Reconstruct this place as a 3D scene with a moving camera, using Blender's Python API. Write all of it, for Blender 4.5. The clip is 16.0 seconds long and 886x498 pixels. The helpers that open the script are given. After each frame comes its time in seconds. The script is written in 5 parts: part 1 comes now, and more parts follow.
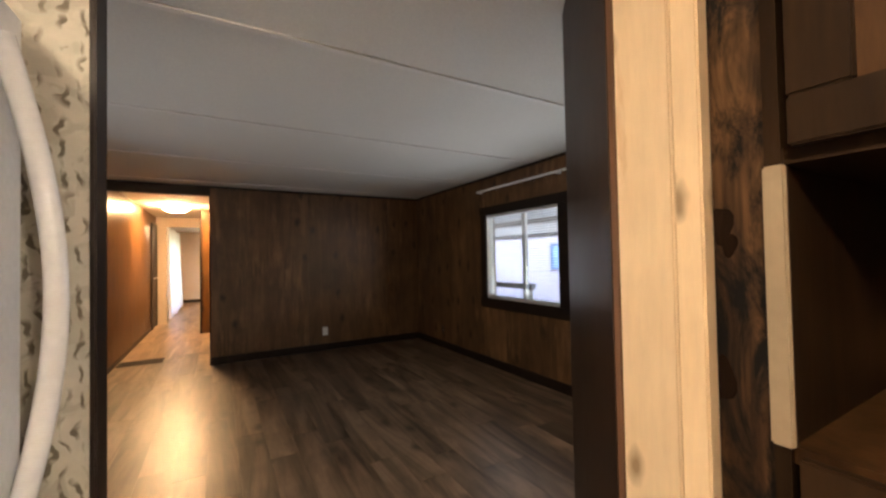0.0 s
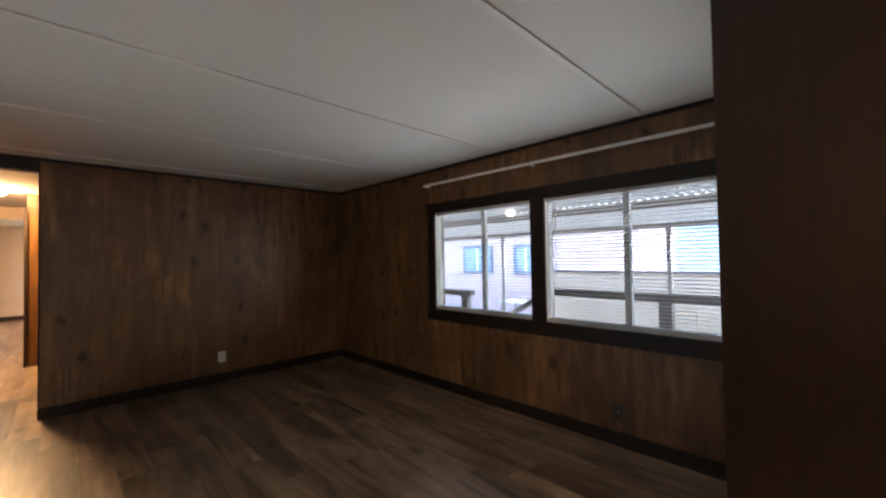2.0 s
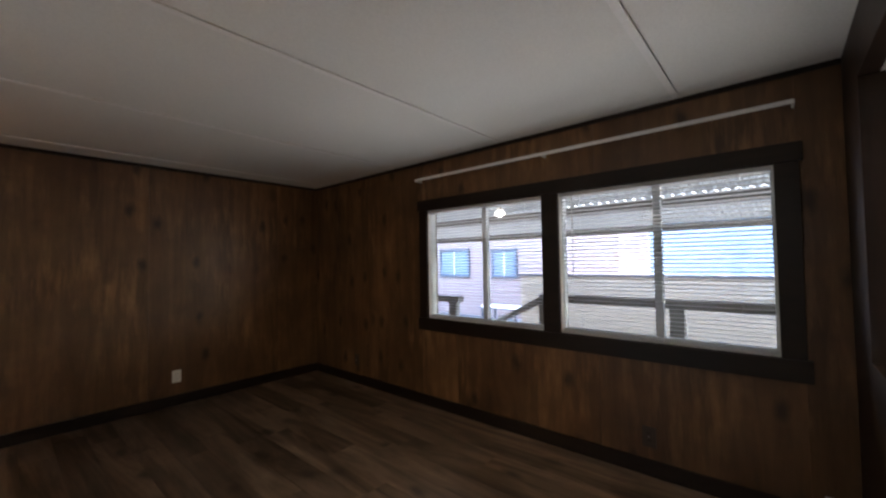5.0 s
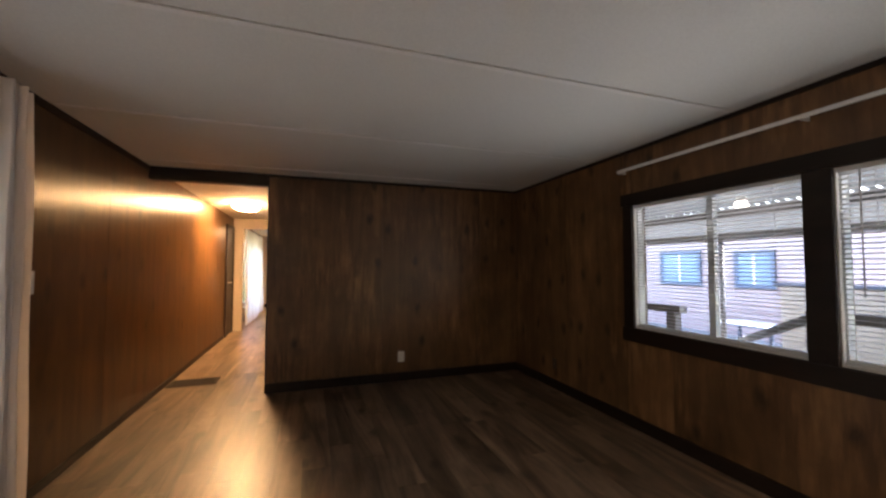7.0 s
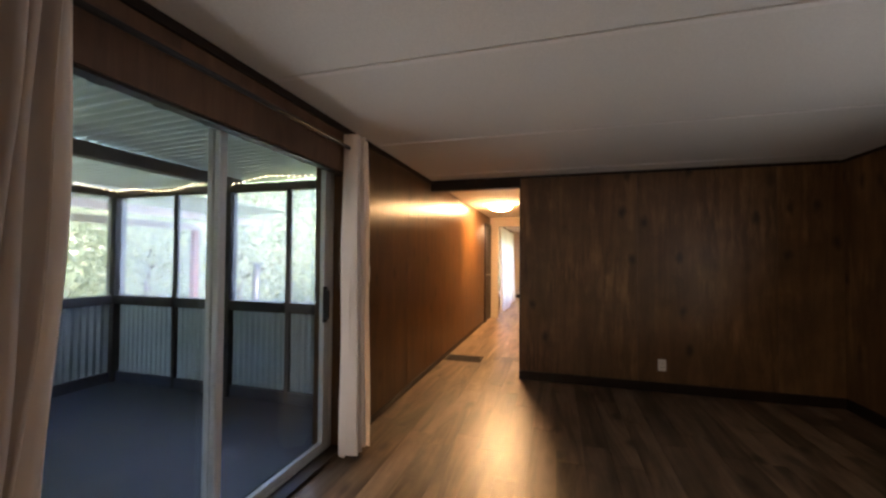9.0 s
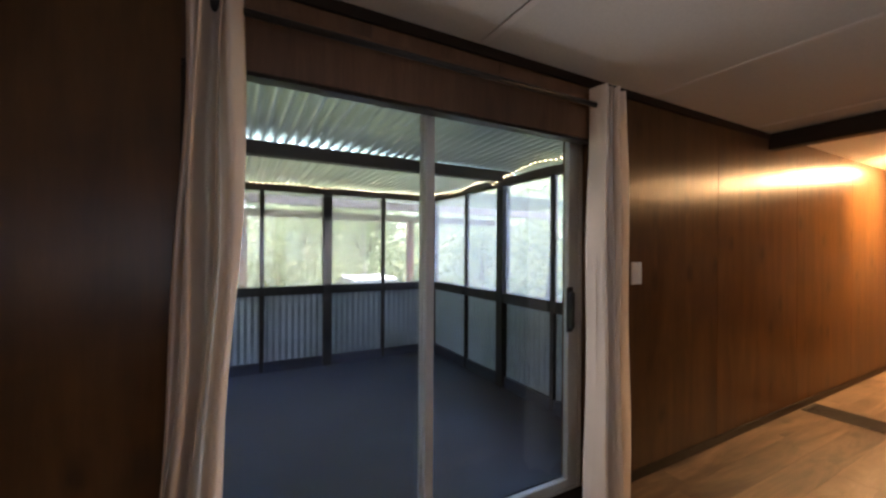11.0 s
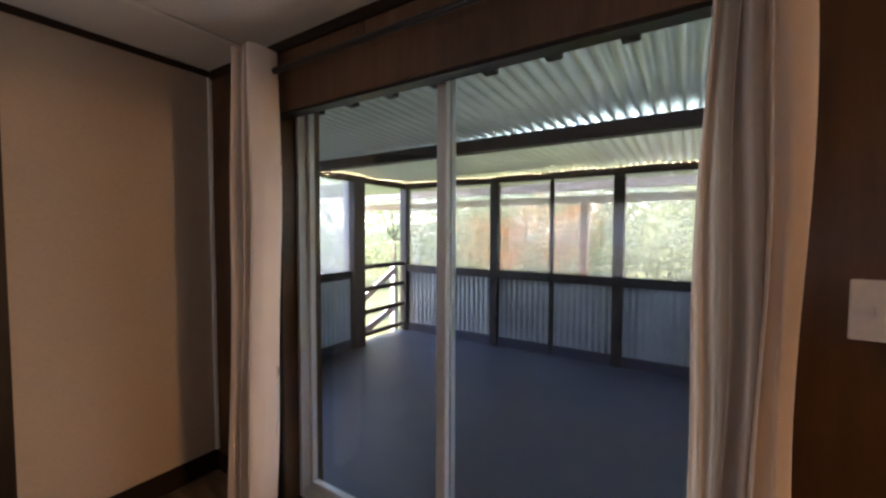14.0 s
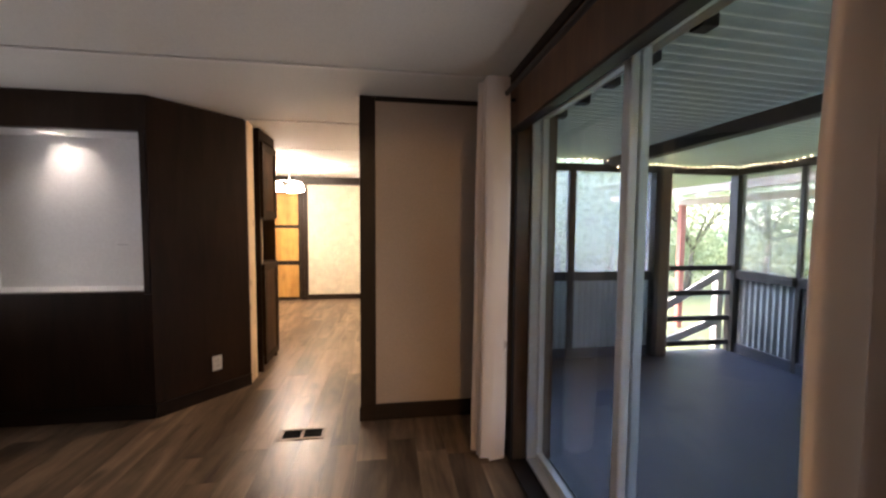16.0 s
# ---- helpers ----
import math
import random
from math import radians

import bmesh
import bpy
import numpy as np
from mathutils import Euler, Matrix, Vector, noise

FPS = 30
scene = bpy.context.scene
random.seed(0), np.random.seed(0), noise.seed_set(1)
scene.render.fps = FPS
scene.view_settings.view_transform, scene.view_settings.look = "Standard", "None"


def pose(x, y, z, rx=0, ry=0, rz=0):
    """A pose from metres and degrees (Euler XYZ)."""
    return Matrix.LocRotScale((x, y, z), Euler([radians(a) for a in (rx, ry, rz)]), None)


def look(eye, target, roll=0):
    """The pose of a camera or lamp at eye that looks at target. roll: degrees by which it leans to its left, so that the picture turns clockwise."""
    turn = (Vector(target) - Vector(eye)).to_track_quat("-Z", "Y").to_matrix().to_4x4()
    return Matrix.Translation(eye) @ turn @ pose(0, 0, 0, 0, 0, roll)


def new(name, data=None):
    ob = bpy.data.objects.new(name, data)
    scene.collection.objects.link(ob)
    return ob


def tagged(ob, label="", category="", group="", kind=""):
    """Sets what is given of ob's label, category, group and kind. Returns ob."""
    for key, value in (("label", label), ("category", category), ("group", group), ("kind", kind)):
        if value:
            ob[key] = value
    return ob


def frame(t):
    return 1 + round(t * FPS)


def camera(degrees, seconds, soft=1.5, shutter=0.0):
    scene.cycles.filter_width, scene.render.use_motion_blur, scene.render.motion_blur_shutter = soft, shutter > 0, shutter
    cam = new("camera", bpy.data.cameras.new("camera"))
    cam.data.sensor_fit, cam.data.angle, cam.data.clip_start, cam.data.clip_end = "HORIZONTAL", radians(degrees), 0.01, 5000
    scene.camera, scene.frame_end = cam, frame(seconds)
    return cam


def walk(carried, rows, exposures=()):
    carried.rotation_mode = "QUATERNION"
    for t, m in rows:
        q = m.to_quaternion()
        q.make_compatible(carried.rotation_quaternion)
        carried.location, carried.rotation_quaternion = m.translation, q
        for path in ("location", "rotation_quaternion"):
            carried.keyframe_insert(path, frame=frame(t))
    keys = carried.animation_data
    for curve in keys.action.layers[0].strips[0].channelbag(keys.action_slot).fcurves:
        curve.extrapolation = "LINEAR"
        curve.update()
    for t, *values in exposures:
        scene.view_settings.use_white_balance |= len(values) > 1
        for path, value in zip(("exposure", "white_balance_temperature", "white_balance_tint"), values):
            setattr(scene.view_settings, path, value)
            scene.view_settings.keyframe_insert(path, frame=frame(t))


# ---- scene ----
cam = camera(97.6, 16.0, 2.5)
EXPOSURES = ((0.0, 4.85, 6700, 17), (2.5, 4.8, 6550, 16), (6.5, 4.6, 6950, 20), (8.0, 4.62, 7000, 21), (10.0, 4.66, 7050, 22), (12.5, 4.52, 7200, 26), (14.0, 4.62, 7350, 28), (16.0, 4.5, 6950, 24))
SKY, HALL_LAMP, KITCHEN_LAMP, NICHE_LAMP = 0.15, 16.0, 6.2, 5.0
WINDOW_LIGHT, SLIDER_LIGHT = 0.17, 0.25
PATH = [
    (0, (0.031, 0.021, 1.317), (1.029, 1.753, 1.359), -1.1),
    (0.5, (0.054, 0.246, 1.336), (1.166, 1.907, 1.376), -1.1),
    (1, (-0.009, 0.468, 1.356), (1.224, 2.043, 1.388), -1.0),
    (1.5, (-0.005, 0.692, 1.358), (1.321, 2.189, 1.396), -0.9),
    (2, (0.054, 0.903, 1.346), (1.459, 2.325, 1.391), -1.0),
    (2.5, (0.124, 1.054, 1.349), (1.61, 2.392, 1.397), -1.1),
    (3, (0.148, 1.195, 1.336), (1.699, 2.457, 1.393), -1.0),
    (5.5, (0.252, 1.364, 1.338), (1.72, 2.721, 1.409), -0.9),
    (6, (0.354, 1.349, 1.34), (1.583, 2.925, 1.417), -0.6),
    (6.5, (0.387, 1.353, 1.331), (1.325, 3.118, 1.415), -0.3),
    (7, (0.347, 1.354, 1.316), (0.994, 3.244, 1.404), 0.0),
    (7.5, (0.334, 1.358, 1.328), (0.675, 3.328, 1.407), 0.1),
    (8, (0.324, 1.346, 1.329), (0.364, 3.345, 1.401), 0.2),
    (8.5, (0.326, 1.346, 1.344), (0.067, 3.329, 1.403), 0.4),
    (9, (0.313, 1.334, 1.354), (-0.246, 3.254, 1.4), 0.4),
    (9.5, (0.305, 1.374, 1.345), (-0.577, 3.169, 1.379), 0.4),
    (10, (0.333, 1.533, 1.332), (-0.889, 3.116, 1.358), 0.5),
    (12.5, (0.317, 2.915, 1.41), (-1.679, 2.796, 1.357), -0.1),
    (13, (0.195, 3.156, 1.407), (-1.758, 2.729, 1.336), -0.05),
    (13.5, (0.08, 3.408, 1.397), (-1.772, 2.645, 1.313), -0.05),
    (14, (0.032, 3.65, 1.393), (-1.65, 2.579, 1.304), 0.2),
    (14.5, (-0.06, 3.841, 1.386), (-1.518, 2.472, 1.287), 0.5),
    (15, (-0.165, 3.994, 1.384), (-1.293, 2.345, 1.275), 0.6),
    (15.5, (-0.28, 4.09, 1.394), (-1.012, 2.233, 1.279), 0.6),
    (16, (-0.406, 4.104, 1.396), (-0.697, 2.128, 1.279), 0.4),
]
walk(cam, [(t, look(eye, target, roll)) for t, eye, target, roll in PATH], EXPOSURES)

# ---- world and large lights ----
world = bpy.data.worlds.new("world")
scene.world = world
world.use_nodes = True
sky = world.node_tree.nodes.new("ShaderNodeTexSky")
sky.sky_type, sky.sun_disc = "NISHITA", False
sky.sun_elevation, sky.sun_rotation = radians(51), radians(101)
world.node_tree.links.new(sky.outputs[0], world.node_tree.nodes["Background"].inputs[0])
world.node_tree.nodes["Background"].inputs[1].default_value = SKY
sun = new("sun", bpy.data.lights.new("sun", "SUN"))
sun.data.energy, sun.data.angle, sun.data.color = 1.5, radians(14), (1, 0.95, 0.88)
sun.matrix_world = look((15.0, -3.0, 19.0), (0, 0, 0))


def window_light(x, y, z, width, height, toward, power, up=0.0):
    """Sky light that enters through one opening; up: how far blind slats turn it to the ceiling."""
    ob = new("window_light", bpy.data.lights.new("window_light", "AREA"))
    ob.data.shape, ob.data.size, ob.data.size_y = "RECTANGLE", width, height
    ob.data.energy, ob.data.color = power, (0.9, 0.96, 1.0)
    ob.data.spread = radians(164)
    ob.matrix_world = look((x, y, z), (x + toward, y, z + up))


window_light(2.8, 1.967, 1.315, 1.15, 0.97, -1, WINDOW_LIGHT, 0.35)
window_light(2.8, 3.272, 1.315, 1.13, 0.97, -1, WINDOW_LIGHT, 0.35)
window_light(-1.222, 2.86, 0.92, 1.5, 1.55, 1, SLIDER_LIGHT)


# ---- materials ----
def base_mat(name, rough=0.5, metal=0.0, spec=0.5):
    m = bpy.data.materials.new(name)
    m.use_nodes = True
    b = m.node_tree.nodes["Principled BSDF"]
    b.inputs["Roughness"].default_value, b.inputs["Metallic"].default_value = rough, metal
    b.inputs["Specular IOR Level"].default_value = spec
    return m, m.node_tree.nodes, m.node_tree.links, b


def coords(n, l, scale, shift=True):
    """Object coordinates, moved by each object's own random number."""
    tc, mp = n.new("ShaderNodeTexCoord"), n.new("ShaderNodeMapping")
    mp.inputs["Scale"].default_value = scale
    l.new(tc.outputs["Object"], mp.inputs["Vector"])
    if shift:
        oi, mul = n.new("ShaderNodeObjectInfo"), n.new("ShaderNodeMath")
        mul.operation = "MULTIPLY"
        mul.inputs[1].default_value = 37.0
        l.new(oi.outputs["Random"], mul.inputs[0])
        l.new(mul.outputs[0], mp.inputs["Location"])
    return mp.outputs["Vector"]


def noise_tex(n, l, vec, scale, detail=4, rough=0.55, dist=0.0):
    t = n.new("ShaderNodeTexNoise")
    t.inputs["Scale"].default_value, t.inputs["Detail"].default_value = scale, detail
    t.inputs["Roughness"].default_value, t.inputs["Distortion"].default_value = rough, dist
    l.new(vec, t.inputs["Vector"])
    return t.outputs[0]


def ramp(n, l, fac, *stops):
    r = n.new("ShaderNodeValToRGB")
    while len(r.color_ramp.elements) < len(stops):
        r.color_ramp.elements.new(0.5)
    for e, (p, c) in zip(r.color_ramp.elements, stops):
        e.position, e.color = p, (*c, 1) if len(c) == 3 else c
    l.new(fac, r.inputs[0])
    return r.outputs[0]


def mix(n, l, a, b, fac, mode="MIX"):
    x = n.new("ShaderNodeMix")
    x.data_type, x.blend_type = "RGBA", mode
    for value, socket in ((fac, x.inputs[0]), (a, x.inputs[6]), (b, x.inputs[7])):
        if isinstance(value, (int, float)):
            socket.default_value = value
        elif isinstance(value, tuple):
            socket.default_value = (*value, 1)
        else:
            l.new(value, socket)
    return x.outputs[2]


def bump(n, l, b, height, strength, dist=0.01):
    u = n.new("ShaderNodeBump")
    u.inputs["Strength"].default_value, u.inputs["Distance"].default_value = strength, dist
    l.new(height, u.inputs["Height"])
    l.new(u.outputs[0], b.inputs["Normal"])


def wood(name, dark, light, axis="z", rough=0.4, knots=0.0, spread=0.35, fine=1.0, spec=0.5, aniso=0.0, grain=0.4, ends=(0.3, 0.72), blotch=0.6, streaks=0.3, knot_scale=3.4):
    """Wood with its grain along one axis, board tones by object, and knots if wanted."""
    m, n, l, b = base_mat(name, rough, 0, spec)
    long_scale, across = 0.6, 5.0
    s = {"x": (long_scale, across, across), "y": (across, long_scale, across), "z": (across, across, long_scale)}[axis]
    v = coords(n, l, s)
    g1 = noise_tex(n, l, v, 1.2, 6, 0.62, 1.1)
    g2 = noise_tex(n, l, v, 11.0 * fine, 4, 0.7)
    col = ramp(n, l, g1, (ends[0], dark), (sum(ends) / 2, tuple((p + q) / 2 for p, q in zip(dark, light))), (ends[1], light))
    col = mix(n, l, col, ramp(n, l, g2, (0.3, (0.45, 0.42, 0.4)), (0.62, (1, 1, 1))), grain, "MULTIPLY")
    big = noise_tex(n, l, coords(n, l, (1, 1, 1)), 2.4, 4, 0.6)
    col = mix(n, l, col, ramp(n, l, big, (0.3, (0.6, 0.58, 0.56)), (0.7, (1.1, 1.08, 1.05))), blotch, "MULTIPLY")
    if spread:
        oi = n.new("ShaderNodeObjectInfo")
        col = mix(n, l, col, ramp(n, l, oi.outputs["Random"], (0, (1 - spread,) * 3), (1, (1 + spread * 0.5,) * 3)), 1.0, "MULTIPLY")
    if knots:
        sep, su, comb = n.new("ShaderNodeSeparateXYZ"), n.new("ShaderNodeMath"), n.new("ShaderNodeCombineXYZ")
        l.new(coords(n, l, (1, 1, 1)), sep.inputs[0])
        a, c, e = {"x": (1, 2, 0), "y": (0, 2, 1), "z": (0, 1, 2)}[axis]
        l.new(sep.outputs[a], su.inputs[0])
        l.new(sep.outputs[c], su.inputs[1])
        l.new(su.outputs[0], comb.inputs[0])
        sv = n.new("ShaderNodeMath")
        sv.operation, sv.inputs[1].default_value = "MULTIPLY", 0.55
        l.new(sep.outputs[e], sv.inputs[0])
        l.new(sv.outputs[0], comb.inputs[1])
        if axis == "z":
            wide, flo, wn = n.new("ShaderNodeMath"), n.new("ShaderNodeMath"), n.new("ShaderNodeTexWhiteNoise")
            wide.operation, wide.inputs[1].default_value, flo.operation, wn.noise_dimensions = "MULTIPLY", 7.3, "FLOOR", "1D"
            l.new(su.outputs[0], wide.inputs[0])
            l.new(wide.outputs[0], flo.inputs[0])
            l.new(flo.outputs[0], wn.inputs["W"])
            col = mix(n, l, col, ramp(n, l, wn.outputs[0], (0, (0.72, 0.72, 0.74)), (1, (1.18, 1.16, 1.12))), 0.45, "MULTIPLY")
            fleck = ramp(n, l, noise_tex(n, l, coords(n, l, (15, 15, 2.2)), 1.0, 4, 0.6), (0.45, (0, 0, 0)), (0.68, (1, 1, 1)))
            patch = ramp(n, l, noise_tex(n, l, coords(n, l, (1, 1, 1)), 1.7, 4, 0.6), (0.42, (0, 0, 0)), (0.62, (1, 1, 1)))
            col = mix(n, l, col, tuple(c * 1.5 for c in light), mix(n, l, (0, 0, 0), mix(n, l, fleck, patch, 1.0, "MULTIPLY"), 0.36 * streaks))
        wob = n.new("ShaderNodeTexNoise")
        wob.inputs["Scale"].default_value = 14.0
        l.new(comb.outputs[0], wob.inputs["Vector"])
        vo = n.new("ShaderNodeTexVoronoi")
        vo.voronoi_dimensions = "2D"
        vo.inputs["Scale"].default_value = knot_scale
        add = n.new("ShaderNodeVectorMath")
        add.operation = "MULTIPLY_ADD"
        add.inputs[1].default_value = (0.05, 0.05, 0.0)
        l.new(wob.outputs["Color"], add.inputs[0])
        l.new(comb.outputs[0], add.inputs[2])
        l.new(add.outputs[0], vo.inputs["Vector"])
        spot = ramp(n, l, vo.outputs["Distance"], (0.05, (1, 1, 1)), (0.19, (0, 0, 0)))
        keep = ramp(n, l, vo.outputs["Color"], (0.5, (0, 0, 0)), (0.6, (1, 1, 1)))
        spot = mix(n, l, spot, keep, 1.0, "MULTIPLY")
        fac = mix(n, l, (0, 0, 0), spot, knots)
        col = mix(n, l, col, tuple(c * 0.3 for c in dark), fac)
    l.new(col, b.inputs["Base Color"])
    rr = ramp(n, l, big, (0.3, (rough * 0.93,) * 3), (0.7, (min(1, rough * 1.08),) * 3))
    l.new(rr, b.inputs["Roughness"])
    bump(n, l, b, g2, 0.12, 0.004)
    if aniso:
        tg = n.new("ShaderNodeTangent")
        tg.direction_type, tg.axis = "RADIAL", "Z"
        l.new(tg.outputs[0], b.inputs["Tangent"])
        b.inputs["Anisotropic"].default_value = aniso
    return m


def paint(name, color, rough=0.55, stain=0.12, relief=0.08, scale=9.0, metal=0.0, grain=60.0):
    """Painted, plastered or plain surface: faint stains, fine relief."""
    m, n, l, b = base_mat(name, rough, metal)
    v = coords(n, l, (1, 1, 1))
    a, c = noise_tex(n, l, v, scale / 5, 4, 0.6), noise_tex(n, l, v, grain, 3)
    lo = tuple(x * (1 - stain) for x in color)
    col = mix(n, l, ramp(n, l, a, (0.3, lo), (0.7, color)), ramp(n, l, c, (0.3, (0.88,) * 3), (0.7, (1.04,) * 3)), 0.5, "MULTIPLY")
    l.new(col, b.inputs["Base Color"])
    bump(n, l, b, c, relief, 0.004)
    return m


def glow(name, color, strength):
    m, n, l, b = base_mat(name, 0.4)
    b.inputs["Base Color"].default_value = (0.8, 0.8, 0.8, 1)
    b.inputs["Emission Color"].default_value = (*color, 1)
    b.inputs["Emission Strength"].default_value = strength
    return m


def clear_glass(name, tint=(0.97, 0.985, 0.98)):
    m, n, l, b = base_mat(name)
    n.remove(b)
    tr, gl, lw, mx, pw, ad = (n.new("ShaderNode" + k) for k in ("BsdfTransparent", "BsdfGlossy", "LayerWeight", "MixShader", "Math", "Math"))
    tr.inputs[0].default_value = (*tint, 1)
    gl.inputs["Roughness"].default_value = 0.0
    pw.operation, ad.operation = "POWER", "MULTIPLY_ADD"
    pw.inputs[1].default_value, ad.inputs[1].default_value, ad.inputs[2].default_value = 5.0, 0.9, 0.035
    l.new(lw.outputs["Facing"], pw.inputs[0])
    l.new(pw.outputs[0], ad.inputs[0])
    l.new(ad.outputs[0], mx.inputs[0])
    l.new(tr.outputs[0], mx.inputs[1])
    l.new(gl.outputs[0], mx.inputs[2])
    l.new(mx.outputs[0], n["Material Output"].inputs[0])
    return m


def cloth(name, color, through_light=0.45, rough=0.9):
    m, n, l, b = base_mat(name, rough)
    v = coords(n, l, (1, 1, 1))
    weave = noise_tex(n, l, v, 220, 2)
    col = ramp(n, l, noise_tex(n, l, v, 3, 3), (0.3, tuple(c * 0.9 for c in color)), (0.7, color))
    l.new(col, b.inputs["Base Color"])
    bump(n, l, b, weave, 0.15, 0.002)
    tl, mx = n.new("ShaderNodeBsdfTranslucent"), n.new("ShaderNodeMixShader")
    l.new(col, tl.inputs[0])
    mx.inputs[0].default_value = through_light
    l.new(b.outputs[0], mx.inputs[1])
    l.new(tl.outputs[0], mx.inputs[2])
    l.new(mx.outputs[0], n["Material Output"].inputs[0])
    return m


def wallpaper_mat(name, ground, print_color, size=9.0):
    """Cream paper with a printed leaf scroll."""
    m, n, l, b = base_mat(name, 0.6)
    v = coords(n, l, (size, size, size), False)
    w = n.new("ShaderNodeTexWave")
    w.inputs["Scale"].default_value, w.inputs["Distortion"].default_value = 0.55, 9.0
    w.inputs["Detail"].default_value, w.inputs["Detail Scale"].default_value = 2.0, 1.6
    l.new(v, w.inputs["Vector"])
    vo = n.new("ShaderNodeTexVoronoi")
    vo.inputs["Scale"].default_value = 1.3
    l.new(v, vo.inputs["Vector"])
    p = mix(n, l, ramp(n, l, w.outputs[1], (0.66, (0, 0, 0)), (0.86, (1, 1, 1))), ramp(n, l, vo.outputs[0], (0.36, (1, 1, 1)), (0.6, (0, 0, 0))), 1.0, "MULTIPLY")
    wash = ramp(n, l, noise_tex(n, l, v, 0.55, 3, 0.6, 0.8), (0.5, (0, 0, 0)), (0.56, (0.55, 0.55, 0.55)))
    g = ramp(n, l, noise_tex(n, l, v, 0.8, 3), (0.35, tuple(c * 0.82 for c in ground)), (0.65, ground))
    g = mix(n, l, g, tuple((c + d) / 2 for c, d in zip(ground, print_color)), wash)
    l.new(mix(n, l, g, print_color, p), b.inputs["Base Color"])
    bump(n, l, b, noise_tex(n, l, v, 9, 3), 0.1, 0.003)
    return m


def leaf_mat(name, a, c):
    m, n, l, b = base_mat(name, 0.6)
    g = n.new("ShaderNodeNewGeometry")
    l.new(ramp(n, l, g.outputs["Random Per Island"], (0, a), (1, c)), b.inputs["Base Color"])
    tl, mx = n.new("ShaderNodeBsdfTranslucent"), n.new("ShaderNodeMixShader")
    tl.inputs[0].default_value = (*c, 1)
    mx.inputs[0].default_value = 0.4
    l.new(b.outputs[0], mx.inputs[1])
    l.new(tl.outputs[0], mx.inputs[2])
    l.new(mx.outputs[0], n["Material Output"].inputs[0])
    return m


PANEL = wood("knotty_panelling", (0.095, 0.046, 0.0185), (0.225, 0.118, 0.049), "z", 0.44, 0.85, 0.12, 0.6, 0.42, 0.0, 0.1, (0.28, 0.76), 1.0, 1.8, 3.9)
PANEL_HALL = wood("hall_panelling", (0.076, 0.034, 0.0115), (0.158, 0.075, 0.026), "z", 0.35, 0.7, 0.1, 0.5, 0.5, 0.8, 0.15, (0.3, 0.72), 1.0, 0.8, 3.9)
PANEL_DARK = wood("dark_panelling", (0.02, 0.01, 0.0055), (0.04, 0.02, 0.0105), "z", 0.45, 0.0, 0.1, 1.0, 0.22)
TRIM_V = wood("dark_trim_upright", (0.014, 0.008, 0.005), (0.031, 0.018, 0.0105), "z", 0.45, 0, 0.15, 1.0, 0.3)
TRIM_Y = wood("dark_trim_long", (0.014, 0.008, 0.005), (0.031, 0.018, 0.0105), "y", 0.45, 0, 0.15, 1.0, 0.3)
TRIM_X = wood("dark_trim_cross", (0.014, 0.008, 0.005), (0.031, 0.018, 0.0105), "x", 0.45, 0, 0.15, 1.0, 0.3)
PLANK = wood("floor_plank", (0.085, 0.053, 0.033), (0.36, 0.255, 0.17), "y", 0.36, 0.7, 0.34, 0.6, 0.5, 0.0, 0.3, (0.34, 0.66), 1.0)
RAW = wood("raw_pine", (0.58, 0.33, 0.14), (0.86, 0.68, 0.45), "z", 0.6, 0.75, 0.06, 1.0, 0.4, 0.0, 0.15, (0.3, 0.44), 0.35, 0.0, 8.0)
ROUGH_WOOD = wood("rough_brown_board", (0.035, 0.016, 0.007), (0.24, 0.125, 0.05), "z", 0.6, 1.0, 0.1, 1.0, 0.4, 0.0, 0.5, (0.4, 0.62), 1.0, 0.5, 4.5)
SCORCHED = wood("scorched_knotty_board", (0.05, 0.024, 0.01), (0.27, 0.145, 0.06), "z", 0.65, 1.0, 0.1, 1.0, 0.25, 0.0, 0.5, (0.4, 0.62), 1.0, 0.5, 6.0)


def scorch(m, size, lo, hi):
    """Burnt black patches with ragged edges over a wood."""
    n, l = m.node_tree.nodes, m.node_tree.links
    b = n["Principled BSDF"]
    under = b.inputs["Base Color"].links[0].from_socket
    burn = ramp(n, l, noise_tex(n, l, coords(n, l, (2.2, 2.2, 1.0), False), size, 6, 0.7, 0.8), (lo, (0.03, 0.027, 0.025)), (hi, (1, 1, 1)))
    l.new(mix(n, l, under, burn, 1.0, "MULTIPLY"), b.inputs["Base Color"])


scorch(SCORCHED, 4.5, 0.44, 0.56)
KNOT = wood("dark_knot", (0.006, 0.004, 0.003), (0.03, 0.014, 0.007), "z", 0.9, 0, 0.2, 3.0, 0.1)
HONEY_BOARD = wood("honey_cabinet_board", (0.2, 0.085, 0.024), (0.4, 0.18, 0.055), "z", 0.45, 0.7, 0.1)
CABINET = wood("dark_cabinet_wood", (0.02, 0.011, 0.0055), (0.045, 0.025, 0.012), "z", 0.5, 0, 0.1, 1.0, 0.08)
CABINET_PANEL = wood("knotty_cabinet_panel", (0.035, 0.017, 0.007), (0.11, 0.055, 0.021), "z", 0.5, 1.0, 0.1, 1.0, 0.12, 0.0, 0.4, (0.36, 0.66), 1.0, 1.0, 5.0)
ORANGE_DOOR = wood("honey_door_wood", (0.58, 0.29, 0.075), (0.78, 0.46, 0.15), "z", 0.35, 0.3, 0.1)
HEADER = wood("warm_header_board", (0.13, 0.06, 0.03), (0.22, 0.115, 0.06), "z", 0.45, 0.4, 0.1)
